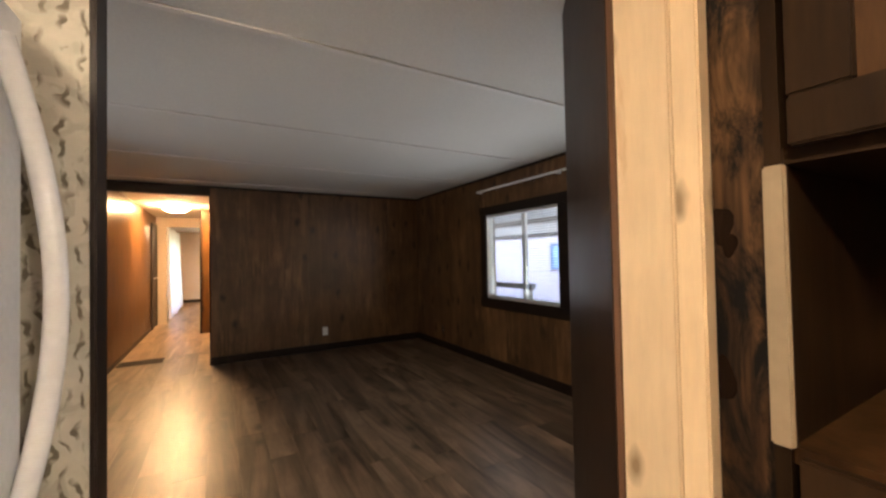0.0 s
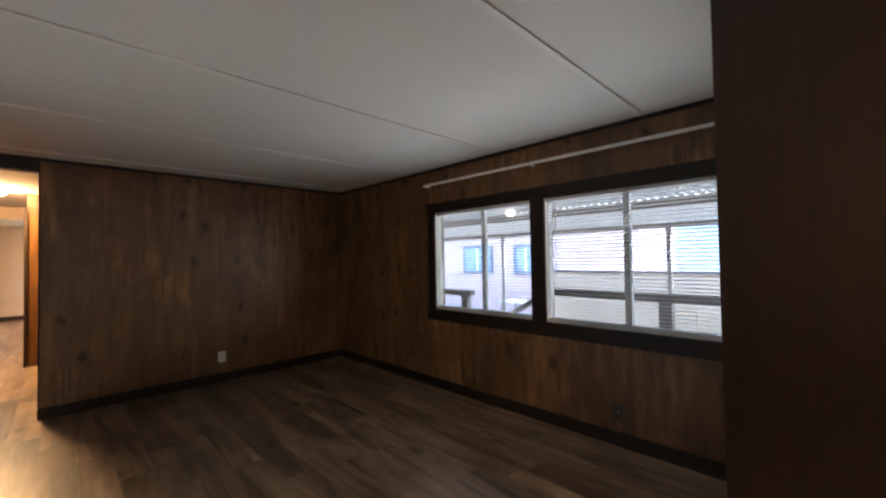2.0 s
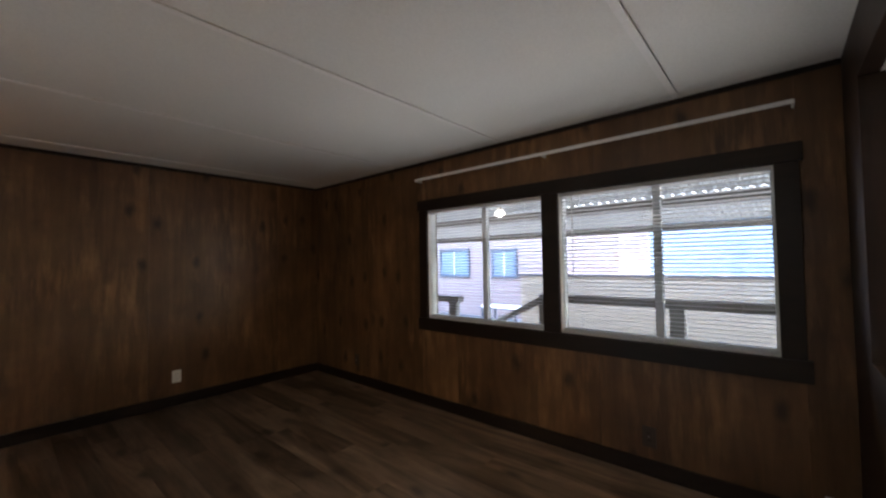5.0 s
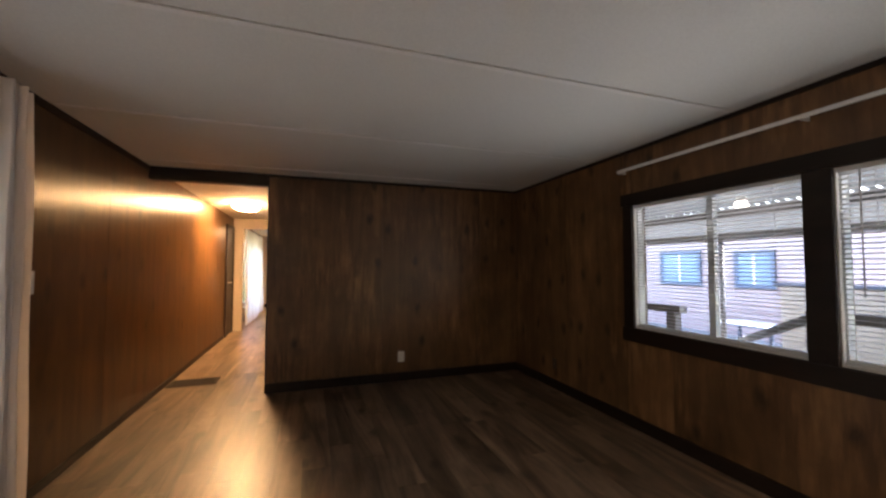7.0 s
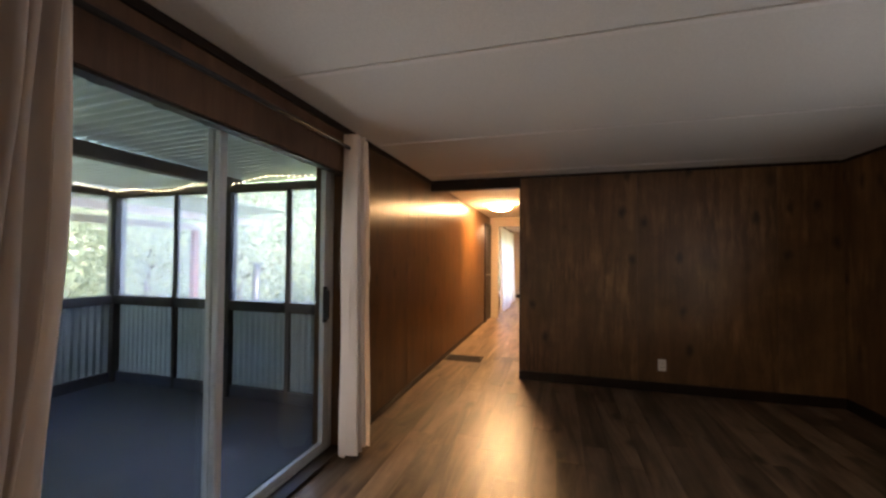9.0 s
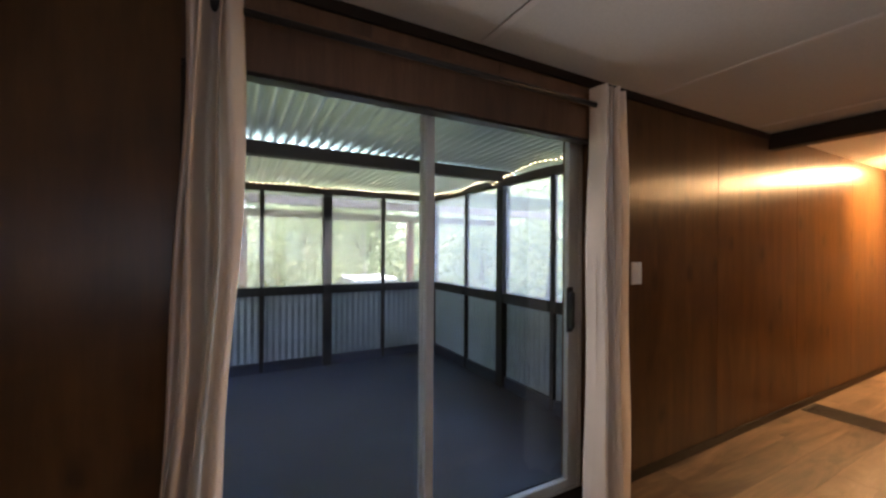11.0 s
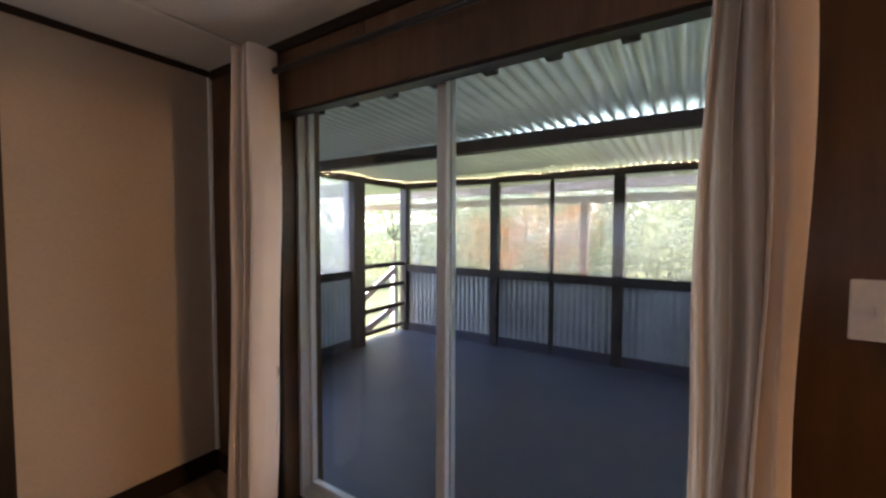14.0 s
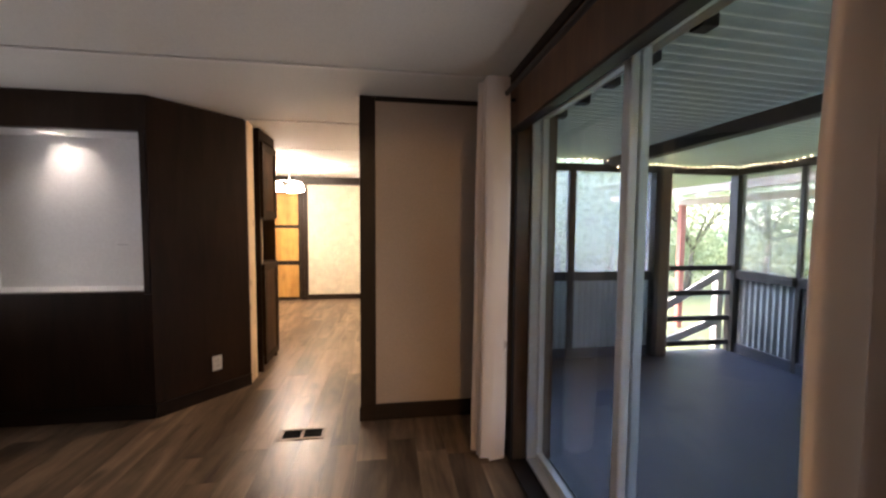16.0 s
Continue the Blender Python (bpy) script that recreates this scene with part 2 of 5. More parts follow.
CEIL = paint("textured_ceiling", (0.85, 0.85, 0.79), 0.8, 0.05, 0.3, 3.0, 0, 90.0)
BATTEN = paint("ceiling_batten_paint", (0.92, 0.91, 0.86), 0.6, 0.05, 0.05)
CREAM = paint("cream_wallboard", (0.52, 0.42, 0.325), 0.6, 0.08, 0.1)
BARE_EDGE = paint("bare_board_edge", (0.36, 0.285, 0.19), 0.6, 0.15, 0.1)
CREAM_PAPER = wallpaper_mat("cream_paper", (0.72, 0.66, 0.5), (0.6, 0.54, 0.4))
LEAF_PAPER = wallpaper_mat("leaf_paper", (0.5, 0.47, 0.39), (0.12, 0.1, 0.065), 17.0)
WHITE = paint("white_paint", (0.78, 0.77, 0.74), 0.5, 0.06)
NICHE_WHITE = paint("niche_white", (0.8, 0.8, 0.79), 0.6, 0.08, 0.15)
PLASTIC = paint("white_plastic", (0.78, 0.77, 0.73), 0.35, 0.04, 0.02)
BROWN_PLASTIC = paint("brown_plastic", (0.05, 0.032, 0.022), 0.35, 0.05, 0.02)
SLOT = paint("dark_slot", (0.012, 0.012, 0.012), 0.95)
SLOT.node_tree.nodes["Principled BSDF"].inputs["Specular IOR Level"].default_value = 0.05
ALUMINIUM = paint("white_aluminium", (0.66, 0.68, 0.68), 0.4, 0.08, 0.03, 9, 0.15)
ENAMEL = paint("white_enamel", (0.74, 0.75, 0.76), 0.22, 0.03, 0.02)
CHROME = paint("brushed_metal", (0.55, 0.55, 0.56), 0.28, 0.05, 0.05, 9, 0.9)
BLACK = paint("black_metal", (0.02, 0.02, 0.021), 0.4, 0.1, 0.04)
VENT = paint("brown_vent_metal", (0.03, 0.022, 0.017), 0.85, 0.15, 0.05, 9, 0.0)
GLASS = clear_glass("window_glass")
SHEER = cloth("white_curtain_cloth", (0.88, 0.79, 0.71), 0.35)
BEDROOM_SHEER = cloth("thin_white_curtain_cloth", (0.9, 0.88, 0.85), 0.75)
BLIND = paint("white_blind_slat", (0.58, 0.58, 0.57), 0.4, 0.04, 0.02)
TIN = paint("galvanised_tin", (0.46, 0.53, 0.57), 0.42, 0.25, 0.1, 12, 0.55)
ROOF_TIN = cloth("pale_corrugated_sheet", (0.5, 0.58, 0.5), 0.005, 0.3)
ROOF_TIN.node_tree.nodes["Principled BSDF"].inputs["Metallic"].default_value = 0.6
CARPORT_TIN = cloth("clear_corrugated_sheet", (0.36, 0.4, 0.41), 0.035)
PORCH_WOOD = wood("dark_stained_timber", (0.018, 0.016, 0.016), (0.042, 0.037, 0.035), "z", 0.65, 0, 0.2)
PORCH_FLOOR = paint("dark_blue_carpet", (0.046, 0.058, 0.085), 0.46, 0.4, 0.5, 4.0, 0, 140.0)
STAIR_PAINT = paint("pale_weathered_paint", (0.5, 0.48, 0.47), 0.65, 0.2)
RED_POST = paint("faded_red_paint", (0.42, 0.14, 0.11), 0.6, 0.2)
DECK_WOOD = wood("grey_deck_timber", (0.24, 0.235, 0.23), (0.38, 0.37, 0.36), "y", 0.7, 0, 0.2)
PINK = paint("pale_pink_siding", (0.44, 0.335, 0.32), 0.6, 0.06)
BLUE = paint("pale_blue_siding", (0.27, 0.36, 0.46), 0.6, 0.12)
BLUE_TRIM = paint("grey_blue_trim", (0.1, 0.125, 0.17), 0.6, 0.08)
FENCE = paint("cream_fence_paint", (0.6, 0.53, 0.43), 0.65, 0.1)
ROOF_GREY = paint("grey_shingles", (0.16, 0.16, 0.17), 0.8, 0.3)
PANE_BLUE = paint("blue_window_pane", (0.2, 0.29, 0.4), 0.2, 0.1, 0.0)
CONCRETE = paint("pale_concrete", (0.2, 0.195, 0.19), 0.85, 0.2, 0.2, 3.0)
GRASS = paint("lawn", (0.12, 0.14, 0.06), 0.9, 0.4, 0.6, 2.0, 0, 20.0)
BARK = wood("bark", (0.1, 0.085, 0.07), (0.2, 0.17, 0.14), "z", 0.9, 0, 0.2)
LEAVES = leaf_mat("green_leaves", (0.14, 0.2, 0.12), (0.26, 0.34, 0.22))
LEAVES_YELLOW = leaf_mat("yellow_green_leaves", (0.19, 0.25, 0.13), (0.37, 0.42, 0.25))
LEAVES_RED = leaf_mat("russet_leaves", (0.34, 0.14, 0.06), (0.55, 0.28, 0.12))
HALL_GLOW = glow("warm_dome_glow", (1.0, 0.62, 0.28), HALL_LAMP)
KITCHEN_GLOW = glow("kitchen_lamp_glow", (1.0, 0.82, 0.58), KITCHEN_LAMP)
PENDANT_GLOW = glow("pendant_glow", (1.0, 0.88, 0.7), 9.0)
NICHE_GLOW = glow("niche_lamp_glow", (1.0, 0.94, 0.86), NICHE_LAMP)
BULB_GLOW = glow("string_bulb_glow", (1.0, 0.85, 0.5), 0.9)
PALE_PINK = paint("faded_pink_timber", (0.52, 0.42, 0.40), 0.6, 0.15)
BEDROOM_GLOW = glow("bedroom_lamp_glow", (1.0, 0.68, 0.36), 13.0)
PORCH_GLOW = glow("porch_globe_glow", (1.0, 0.97, 0.9), 0.4)


def screen_mat(name):
    """Fine insect mesh, seen as a thin grey veil."""
    m, n, l, b = base_mat(name, 0.8)
    b.inputs["Base Color"].default_value = (0.5, 0.52, 0.53, 1)
    tl, mx, half = n.new("ShaderNodeBsdfTranslucent"), n.new("ShaderNodeMixShader"), n.new("ShaderNodeMixShader")
    tl.inputs[0].default_value = (0.6, 0.61, 0.62, 1)
    tr = n.new("ShaderNodeBsdfTransparent")
    half.inputs[0].default_value, mx.inputs[0].default_value = 0.5, 0.36
    l.new(b.outputs[0], half.inputs[1])
    l.new(tl.outputs[0], half.inputs[2])
    l.new(tr.outputs[0], mx.inputs[1])
    l.new(half.outputs[0], mx.inputs[2])
    l.new(mx.outputs[0], n["Material Output"].inputs[0])
    return m


SCREEN = screen_mat("insect_screen")


# ---- building helpers ----
def bx(bm, x0, x1, y0, y1, z0, z1):
    vs = [bm.verts.new((x, y, z)) for z in (z0, z1) for y in (y0, y1) for x in (x0, x1)]
    for f in ((0, 2, 3, 1), (4, 5, 7, 6), (0, 1, 5, 4), (2, 6, 7, 3), (0, 4, 6, 2), (1, 3, 7, 5)):
        bm.faces.new([vs[i] for i in f])
    return vs


def boxes(*rows):
    bm = bmesh.new()
    for r in rows:
        bx(bm, *r)
    return bm


def bevelled(bm, width):
    if width:
        bmesh.ops.bevel(bm, geom=bm.edges[:], offset=width, segments=2, affect="EDGES", clamp_overlap=True)
    return bm


def tube(bm, p, q, r, seg=10, r2=None):
    p, q = Vector(p), Vector(q)
    turn = (q - p).to_track_quat("Z", "Y").to_matrix()
    rings = []
    for c, rad in ((p, r), (q, r if r2 is None else r2)):
        rings.append([bm.verts.new(c + turn @ Vector((math.cos(a) * rad, math.sin(a) * rad, 0))) for a in (2 * math.pi * i / seg for i in range(seg))])
    for i in range(seg):
        f = bm.faces.new((rings[0][i], rings[0][(i + 1) % seg], rings[1][(i + 1) % seg], rings[1][i]))
        f.smooth = True
    bm.faces.new(rings[0][::-1])
    bm.faces.new(rings[1])
    return bm


def path_tube(bm, points, r, seg=8):
    """A round bar swept along points."""
    pts = [Vector(p) for p in points]
    rings = []
    for i, p in enumerate(pts):
        way = (pts[min(i + 1, len(pts) - 1)] - pts[max(i - 1, 0)]).normalized()
        a = way.cross(Vector((0.31, 0.55, 0.77))).normalized()
        b = way.cross(a)
        rings.append([bm.verts.new(p + (a * math.cos(2 * math.pi * k / seg) + b * math.sin(2 * math.pi * k / seg)) * r) for k in range(seg)])
    for u, w in zip(rings, rings[1:]):
        for k in range(seg):
            bm.faces.new((u[k], u[(k + 1) % seg], w[(k + 1) % seg], w[k])).smooth = True
    bm.faces.new(rings[0][::-1])
    bm.faces.new(rings[-1])
    return bm


def dome(bm, c, r, h, down=True, seg=28, rings=8):
    """A shallow bowl lamp that hangs down from, or stands on, its rim."""
    rows = []
    for j in range(rings):
        a = j / rings * math.pi / 2
        rows.append([bm.verts.new((c[0] + r * math.cos(a) * math.cos(t), c[1] + r * math.cos(a) * math.sin(t), c[2] + (-h if down else h) * math.sin(a))) for t in (2 * math.pi * i / seg for i in range(seg))])
    tip = bm.verts.new((c[0], c[1], c[2] + (-h if down else h)))
    for u, w in zip(rows, rows[1:]):
        for i in range(seg):
            bm.faces.new((u[i], u[(i + 1) % seg], w[(i + 1) % seg], w[i])).smooth = True
    for i in range(seg):
        bm.faces.new((rows[-1][i], rows[-1][(i + 1) % seg], tip)).smooth = True
    bm.faces.new(rows[0][::-1])
    return bm


def corrugated(bm, p, u, v, amp, pitch, steps=6):
    """A sheet from p along u (the way of the waves' row) and v (the way the flutes run)."""
    p, u, v = Vector(p), Vector(u), Vector(v)
    nrm = u.cross(v).normalized()
    count = max(4, int(u.length / pitch * steps))
    rows = []
    for i in range(count + 1):
        o = p + u * (i / count) + nrm * amp * math.sin(2 * math.pi * i / steps)
        rows.append((bm.verts.new(o), bm.verts.new(o + v)))
    for a, b in zip(rows, rows[1:]):
        bm.faces.new((a[0], b[0], b[1], a[1])).smooth = True
    return bm


def mesh_of(name, bm, material):
    me = bpy.data.meshes.new(name)
    bmesh.ops.recalc_face_normals(bm, faces=bm.faces[:])
    bm.to_mesh(me)
    bm.free()
    me.materials.append(material)
    return me


def thing(name, at, label, category, group="", kind=""):
    ob = new(name)
    ob.location = at
    ob.empty_display_size = 0.1
    return tagged(ob, label, category, group, kind)


def root_of(ob):
    p = Vector(ob.location)
    while ob.parent:
        ob = ob.parent
        p += Vector(ob.location)
    return p


def part(name, bm, material, parent, label=""):
    """One mesh under a thing or a part; its points are given in the world."""
    off = root_of(parent)
    for v in bm.verts:
        v.co -= off
    ob = new(name, mesh_of(name, bm, material))
    ob.parent = parent
    return tagged(ob, label)


def solid(name, bm, material, label="", category="", group="", kind=""):
    return tagged(new(name, mesh_of(name, bm, material)), label, category, group, kind)


def structure(name, bm, material, label="", category=""):
    return solid(name, bm, material, label, category, "", "structure")


def piece(name, me, parent, at, turn=0.0):
    ob = new(name, me)
    ob.parent = parent
    ob.location = Vector(at) - root_of(parent)
    ob.rotation_euler = (0, 0, turn)
    return ob


# ---- plan ----
XL, XR, YF, H = -1.14, 2.86, 5.79, 2.286      # slider wall, window wall, far wall, ceiling
YN = 1.11                                     # front of the niche block
YB = -3.43                                    # kitchen end wall
YD, YE = 10.2, 15.0                           # hall end, bedroom end
XH = -0.07                                    # hall's inner wall
XC = 0.765                                    # kitchen side of the niche block

# ---- large structure ----
structure("subfloor", boxes((XL - 0.24, XR + 0.14, YB - 0.1, YE + 0.1, -0.2, -0.012)), TRIM_Y, "dark timber subfloor under the planks", "floor")
ceiling_bm = boxes((XL - 0.24, XR + 0.14, YB - 0.1, YE + 0.1, H, H + 0.1))
structure("ceiling", ceiling_bm, CEIL, "off-white textured ceiling boards", "ceiling")
for k in range(-3, 11):
    y = 0.56 + 1.235 * k
    if YB < y < 5.6:
        structure("trim", bevelled(boxes((XL + 0.03, XR - 0.03, y - 0.02, y + 0.02, H - 0.0075, H - 0.0005)), 0.006), BATTEN, "thin off-white batten over a ceiling joint", "trim")

SY0, SY1, SZ = 1.965, 3.80, 2.035              # opening of the sliding door
CB0, CB1 = 10.95, 13.9                         # bedroom window
wall_w = structure("wall_west", boxes(
    (XL - 0.24, XL - 0.006, YB - 0.1, SY0, 0, H), (XL - 0.24, XL - 0.006, SY1, CB0, 0, H), (XL - 0.24, XL - 0.006, SY0, SY1, SZ, H),
    (XL - 0.24, XL - 0.006, CB1, YE + 0.1, 0, H), (XL - 0.24, XL - 0.006, CB0, CB1, 2.0, H), (XL - 0.24, XL - 0.006, CB0, CB1, 0, 0.3)),
    PANEL_HALL, "outer wall with glossy brown wood panelling", "wall")
WY0, WY1, WY2, WY3, WZ0, WZ1 = 1.375, 2.56, 2.69, 3.855, 0.815, 1.815
wall_e = structure("wall_east", boxes(
    (XR + 0.006, XR + 0.13, YB - 0.1, WY0, 0, H), (XR + 0.006, XR + 0.13, WY3, YE + 0.1, 0, H),
    (XR + 0.006, XR + 0.13, WY0, WY3, 0, WZ0), (XR + 0.006, XR + 0.13, WY0, WY3, WZ1, H), (XR + 0.006, XR + 0.13, WY1, WY2, WZ0, WZ1)),
    PANEL, "outer wall with knotty brown wood panelling", "wall")
wall_n = structure("wall_north", boxes((XH, XR + 0.006, YF + 0.006, YF + 0.09, 0, H)), PANEL, "inner wall with knotty brown wood panelling", "wall")
structure("hall_wall", boxes((XH, XH + 0.09, YF + 0.09, 8.45, 0, H), (-0.26, XH + 0.09, 8.45, YD, 0, H)), PANEL_HALL, "hall wall with honey brown panelling", "wall")
structure("trim", boxes((-0.285, -0.255, 8.425, 8.47, 0.0, 2.12)), TRIM_V, "dark wood corner strip in the hall", "trim")
structure("hall_end_wall", boxes((XL, -1.06, YD, YD + 0.1, 0, H), (-1.06, -0.26, YD, YD + 0.1, 2.14, H), (-0.26, XR, YD, YD + 0.1, 0, H)), CREAM, "cream wall around the bedroom doorway", "wall")
structure("bedroom_end_wall", boxes((XL, XR, YE, YE + 0.1, 0, H)), CREAM, "cream bedroom wall", "wall")
structure("baseboard", boxes((XL, XR, YE - 0.02, YE, 0, 0.11)), TRIM_X, "dark wood baseboard", "trim")
structure("kitchen_end_wall", boxes((XL, XR, YB - 0.1, YB, 0, H)), CREAM_PAPER, "cream papered kitchen wall", "wall")
structure("baseboard", boxes((XL, 1.03, YB, YB + 0.018, 0, 0.1)), TRIM_X, "dark wood baseboard", "trim")
structure("hall_header", bevelled(boxes((XL, XH, YF - 0.012, YF + 0.09, 2.16, H - 0.001)), 0.004), TRIM_X, "dark wood header above the hall opening", "trim")
structure("trim", bevelled(boxes((XH - 0.012, XH - 0.001, YF - 0.004, YF + 0.095, 0.1, 2.158)), 0.003), TRIM_V, "dark wood corner strip beside the hall", "trim")


def sheets(parent, axis, pos, proud, start, end, z0, z1, step, material, first=None):
    """Upright panelling sheets side by side over one stretch of wall."""
    a = start
    nxt = first if first is not None else start + step
    while a < end - 0.01:
        b = min(nxt, end)
        lo, hi = a + 0.0015, b - 0.0015
        bm = boxes((pos, pos + proud, lo, hi, z0, z1) if axis == "x" else (lo, hi, pos, pos + proud, z0, z1))
        for v in bm.verts:
            v.co -= root_of(parent)
        ob = new("panel", mesh_of("panel", bm, material))
        ob.parent = parent
        a, nxt = b, b + step


sheets(wall_n, "y", YF + 0.006, -0.006, XH, XR, 0, H, 1.22, PANEL, 1.13)
sheets(wall_e, "x", XR + 0.006, -0.006, WY3 + 0.09, YF, 0, H, 1.22, PANEL, 4.75)
sheets(wall_e, "x", XR + 0.006, -0.006, YN, WY0 - 0.09, 0, H, 1.22, PANEL)
sheets(wall_e, "x", XR + 0.006, -0.006, WY0 - 0.09, WY3 + 0.09, 0, WZ0 - 0.1, 1.22, PANEL, 2.3)
sheets(wall_e, "x", XR + 0.006, -0.006, WY0 - 0.09, WY3 + 0.09, WZ1 + 0.1, H, 1.22, PANEL, 2.3)
sheets(wall_w, "x", XL - 0.006, 0.006, 1.35, SY0 - 0.06, 0, H, 1.22, PANEL_HALL)
sheets(wall_w, "x", XL - 0.006, 0.006, SY1 + 0.05, YD, 0, H, 1.26, PANEL_HALL, 5.05)
sheets(wall_w, "x", XL - 0.006, 0.006, SY0 - 0.06, SY1 + 0.05, SZ + 0.05, H, 0.62, HEADER)


def strip(x0, x1, y0, y1, z0, z1, material, name="baseboard", label="dark wood baseboard along the wall", bev=0.004):
    return structure(name, bevelled(boxes((x0, x1, y0, y1, z0, z1)), bev), material, label, "trim")


strip(XH - 0.014, XR, YF - 0.014, YF, 0, 0.1, TRIM_X)
strip(XR - 0.014, XR, YN, YF - 0.014, 0, 0.1, TRIM_Y)
strip(XL, XL + 0.014, SY1 + 0.06, YD, 0, 0.06, TRIM_Y)
strip(XL, XL + 0.014, 1.35, SY0 - 0.06, 0, 0.1, TRIM_Y)
CROWN = "narrow dark wood trim under the ceiling"
strip(XH, XR, YF - 0.012, YF, H - 0.03, H - 0.001, TRIM_X, "trim", CROWN, 0.003)
strip(XR - 0.012, XR, YN, YF - 0.012, H - 0.03, H - 0.001, TRIM_Y, "trim", CROWN, 0.003)
strip(XL, XL + 0.014, 1.35, YF - 0.012, H - 0.05, H - 0.001, TRIM_Y, "trim", CROWN, 0.003)

# wing wall between the kitchen and the sliding door
wing = structure("wing_wall", boxes((XL, -0.24, 1.262, 1.344, 0, H)), CREAM, "short cream wall with dark wood edging", "wall")
part("panel", boxes((XL, -0.24, 1.25, 1.258, 0, H)), LEAF_PAPER, wing, "cream wallpaper with brown leaves")
part("post", bevelled(boxes((-0.239, -0.226, 1.246, 1.3435, 0, H - 0.001), (-0.335, -0.226, 1.344, 1.352, 0, H - 0.001)), 0.003), TRIM_V, wing, "dark wood end post")
part("top_strip", bevelled(boxes((XL, -0.336, 1.345, 1.354, H - 0.035, H - 0.001)), 0.002), TRIM_X, wing, "dark wood strip")
part("base_strip", bevelled(boxes((XL, -0.336, 1.345, 1.356, 0, 0.12)), 0.003), TRIM_X, wing, "dark wood baseboard")
part("corner_strip", bevelled(boxes((XL + 0.001, XL + 0.02, 1.345, 1.362, 0.12, H - 0.036)), 0.003), WHITE, wing, "white corner bead")
part("foot_block", bevelled(boxes((-0.34, -0.218, 1.353, 1.36, 0, 0.11)), 0.004), TRIM_V, wing, "dark wood foot block")

# ---- niche block ----
block = structure("niche_wall", boxes(
    (1.235, XR, YN - 0.06, YN, 0, 0.899), (1.235, XR, YN - 0.06, YN, 2.04, H - 0.001), (2.42, XR, YN - 0.16, YN, 0.899, 2.04), (1.285, 2.42, YN - 0.06, YN, 0.899, 0.918), (1.245, 1.285, YN - 0.06, YN - 0.001, 0.9, 2.04)),
    PANEL_DARK, "dark wood wall with a lit display niche", "wall")
lining = bmesh.new()
bx(lining, 1.262, 2.42, 0.78, 0.8, 0.9, 2.06)
bx(lining, 1.262, 1.285, 0.8, YN - 0.061, 0.9, 2.06)
bx(lining, 2.42, 2.44, 0.78, YN - 0.161, 0.9, 2.06)
bx(lining, 1.285, 1.86, 0.8, YN - 0.061, 2.04, 2.06)
bx(lining, 2.0, 2.42, 0.8, YN - 0.061, 2.04, 2.06)
bx(lining, 1.86, 2.0, 0.8, 0.865, 2.04, 2.06)
bx(lining, 1.86, 2.0, 1.005, YN - 0.061, 2.04, 2.06)
part("niche_lining", lining, NICHE_WHITE, block, "white painted niche lining")
part("sill", bevelled(boxes((1.287, 2.418, 0.801, YN - 0.061, 0.9, 0.92)), 0.004), NICHE_WHITE, block, "white niche sill")
part("base_strip", boxes((1.235, XR - 0.014, YN, YN + 0.013, 0, 0.1)), TRIM_X, block, "dark wood baseboard")
part("nail", boxes((1.42, 1.46, 0.8, 0.804, 1.352, 1.358), (1.56, 1.63, 0.8, 0.804, 1.235, 1.242)), CHROME, block, "small scratches on the wall")
nl = thing("niche_lamp", (1.93, 0.935, 2.04), "round recessed downlight shining in the niche", "lamp")
LX, LY = 1.93, 0.935
bm = bmesh.new()
inner, outer_, can = [], [], []
for k in range(32):
    c, s = math.cos(2 * math.pi * k / 32), math.sin(2 * math.pi * k / 32)
    inner.append(bm.verts.new((LX + 0.066 * c, LY + 0.066 * s, 2.034)))
    outer_.append(bm.verts.new((LX + 0.105 * c, LY + 0.105 * s, 2.038)))
    can.append(bm.verts.new((LX + 0.066 * c, LY + 0.066 * s, 2.145)))
for k in range(32):
    n2 = (k + 1) % 32
    bm.faces.new((inner[k], inner[n2], outer_[n2], outer_[k])).smooth = True
    bm.faces.new((inner[k], inner[n2], can[n2], can[k])).smooth = True
part("ring", bm, PLASTIC, nl)
part("lens", tube(bmesh.new(), (LX, LY, 2.14), (LX, LY, 2.128), 0.064, 24), NICHE_GLOW, nl, "glowing white lens")

# diagonal panel from the niche to the raw post
A, B = Vector((XC, 0.567, 0)), Vector((1.235, YN, 0))
d = (B - A).normalized()
q = Vector((d.y, -d.x, 0)) * 0.03
bm = bmesh.new()
lo = [bm.verts.new(p) for p in (A, B, B + q, A + q)]
hi = [bm.verts.new(v.co + Vector((0, 0, H - 0.001))) for v in lo]
bm.faces.new(lo[::-1]), bm.faces.new(hi)
for i in range(4):
    bm.faces.new((lo[i], lo[(i + 1) % 4], hi[(i + 1) % 4], hi[i]))
diag = structure("diagonal_wall", bm, PANEL_DARK, "dark glossy wood panel set at an angle", "wall")
bm = bmesh.new()
off = Vector((-d.y, d.x, 0)) * 0.012
lo = [bm.verts.new(p) for p in (A - off * 0, B - off * 0, B + off, A + off)]
hi = [bm.verts.new(v.co + Vector((0, 0, 0.1))) for v in lo]
bm.faces.new(lo[::-1]), bm.faces.new(hi)
for i in range(4):
    bm.faces.new((lo[i], lo[(i + 1) % 4], hi[(i + 1) % 4], hi[i]))
part("base_strip", bm, TRIM_X, diag, "dark wood baseboard")

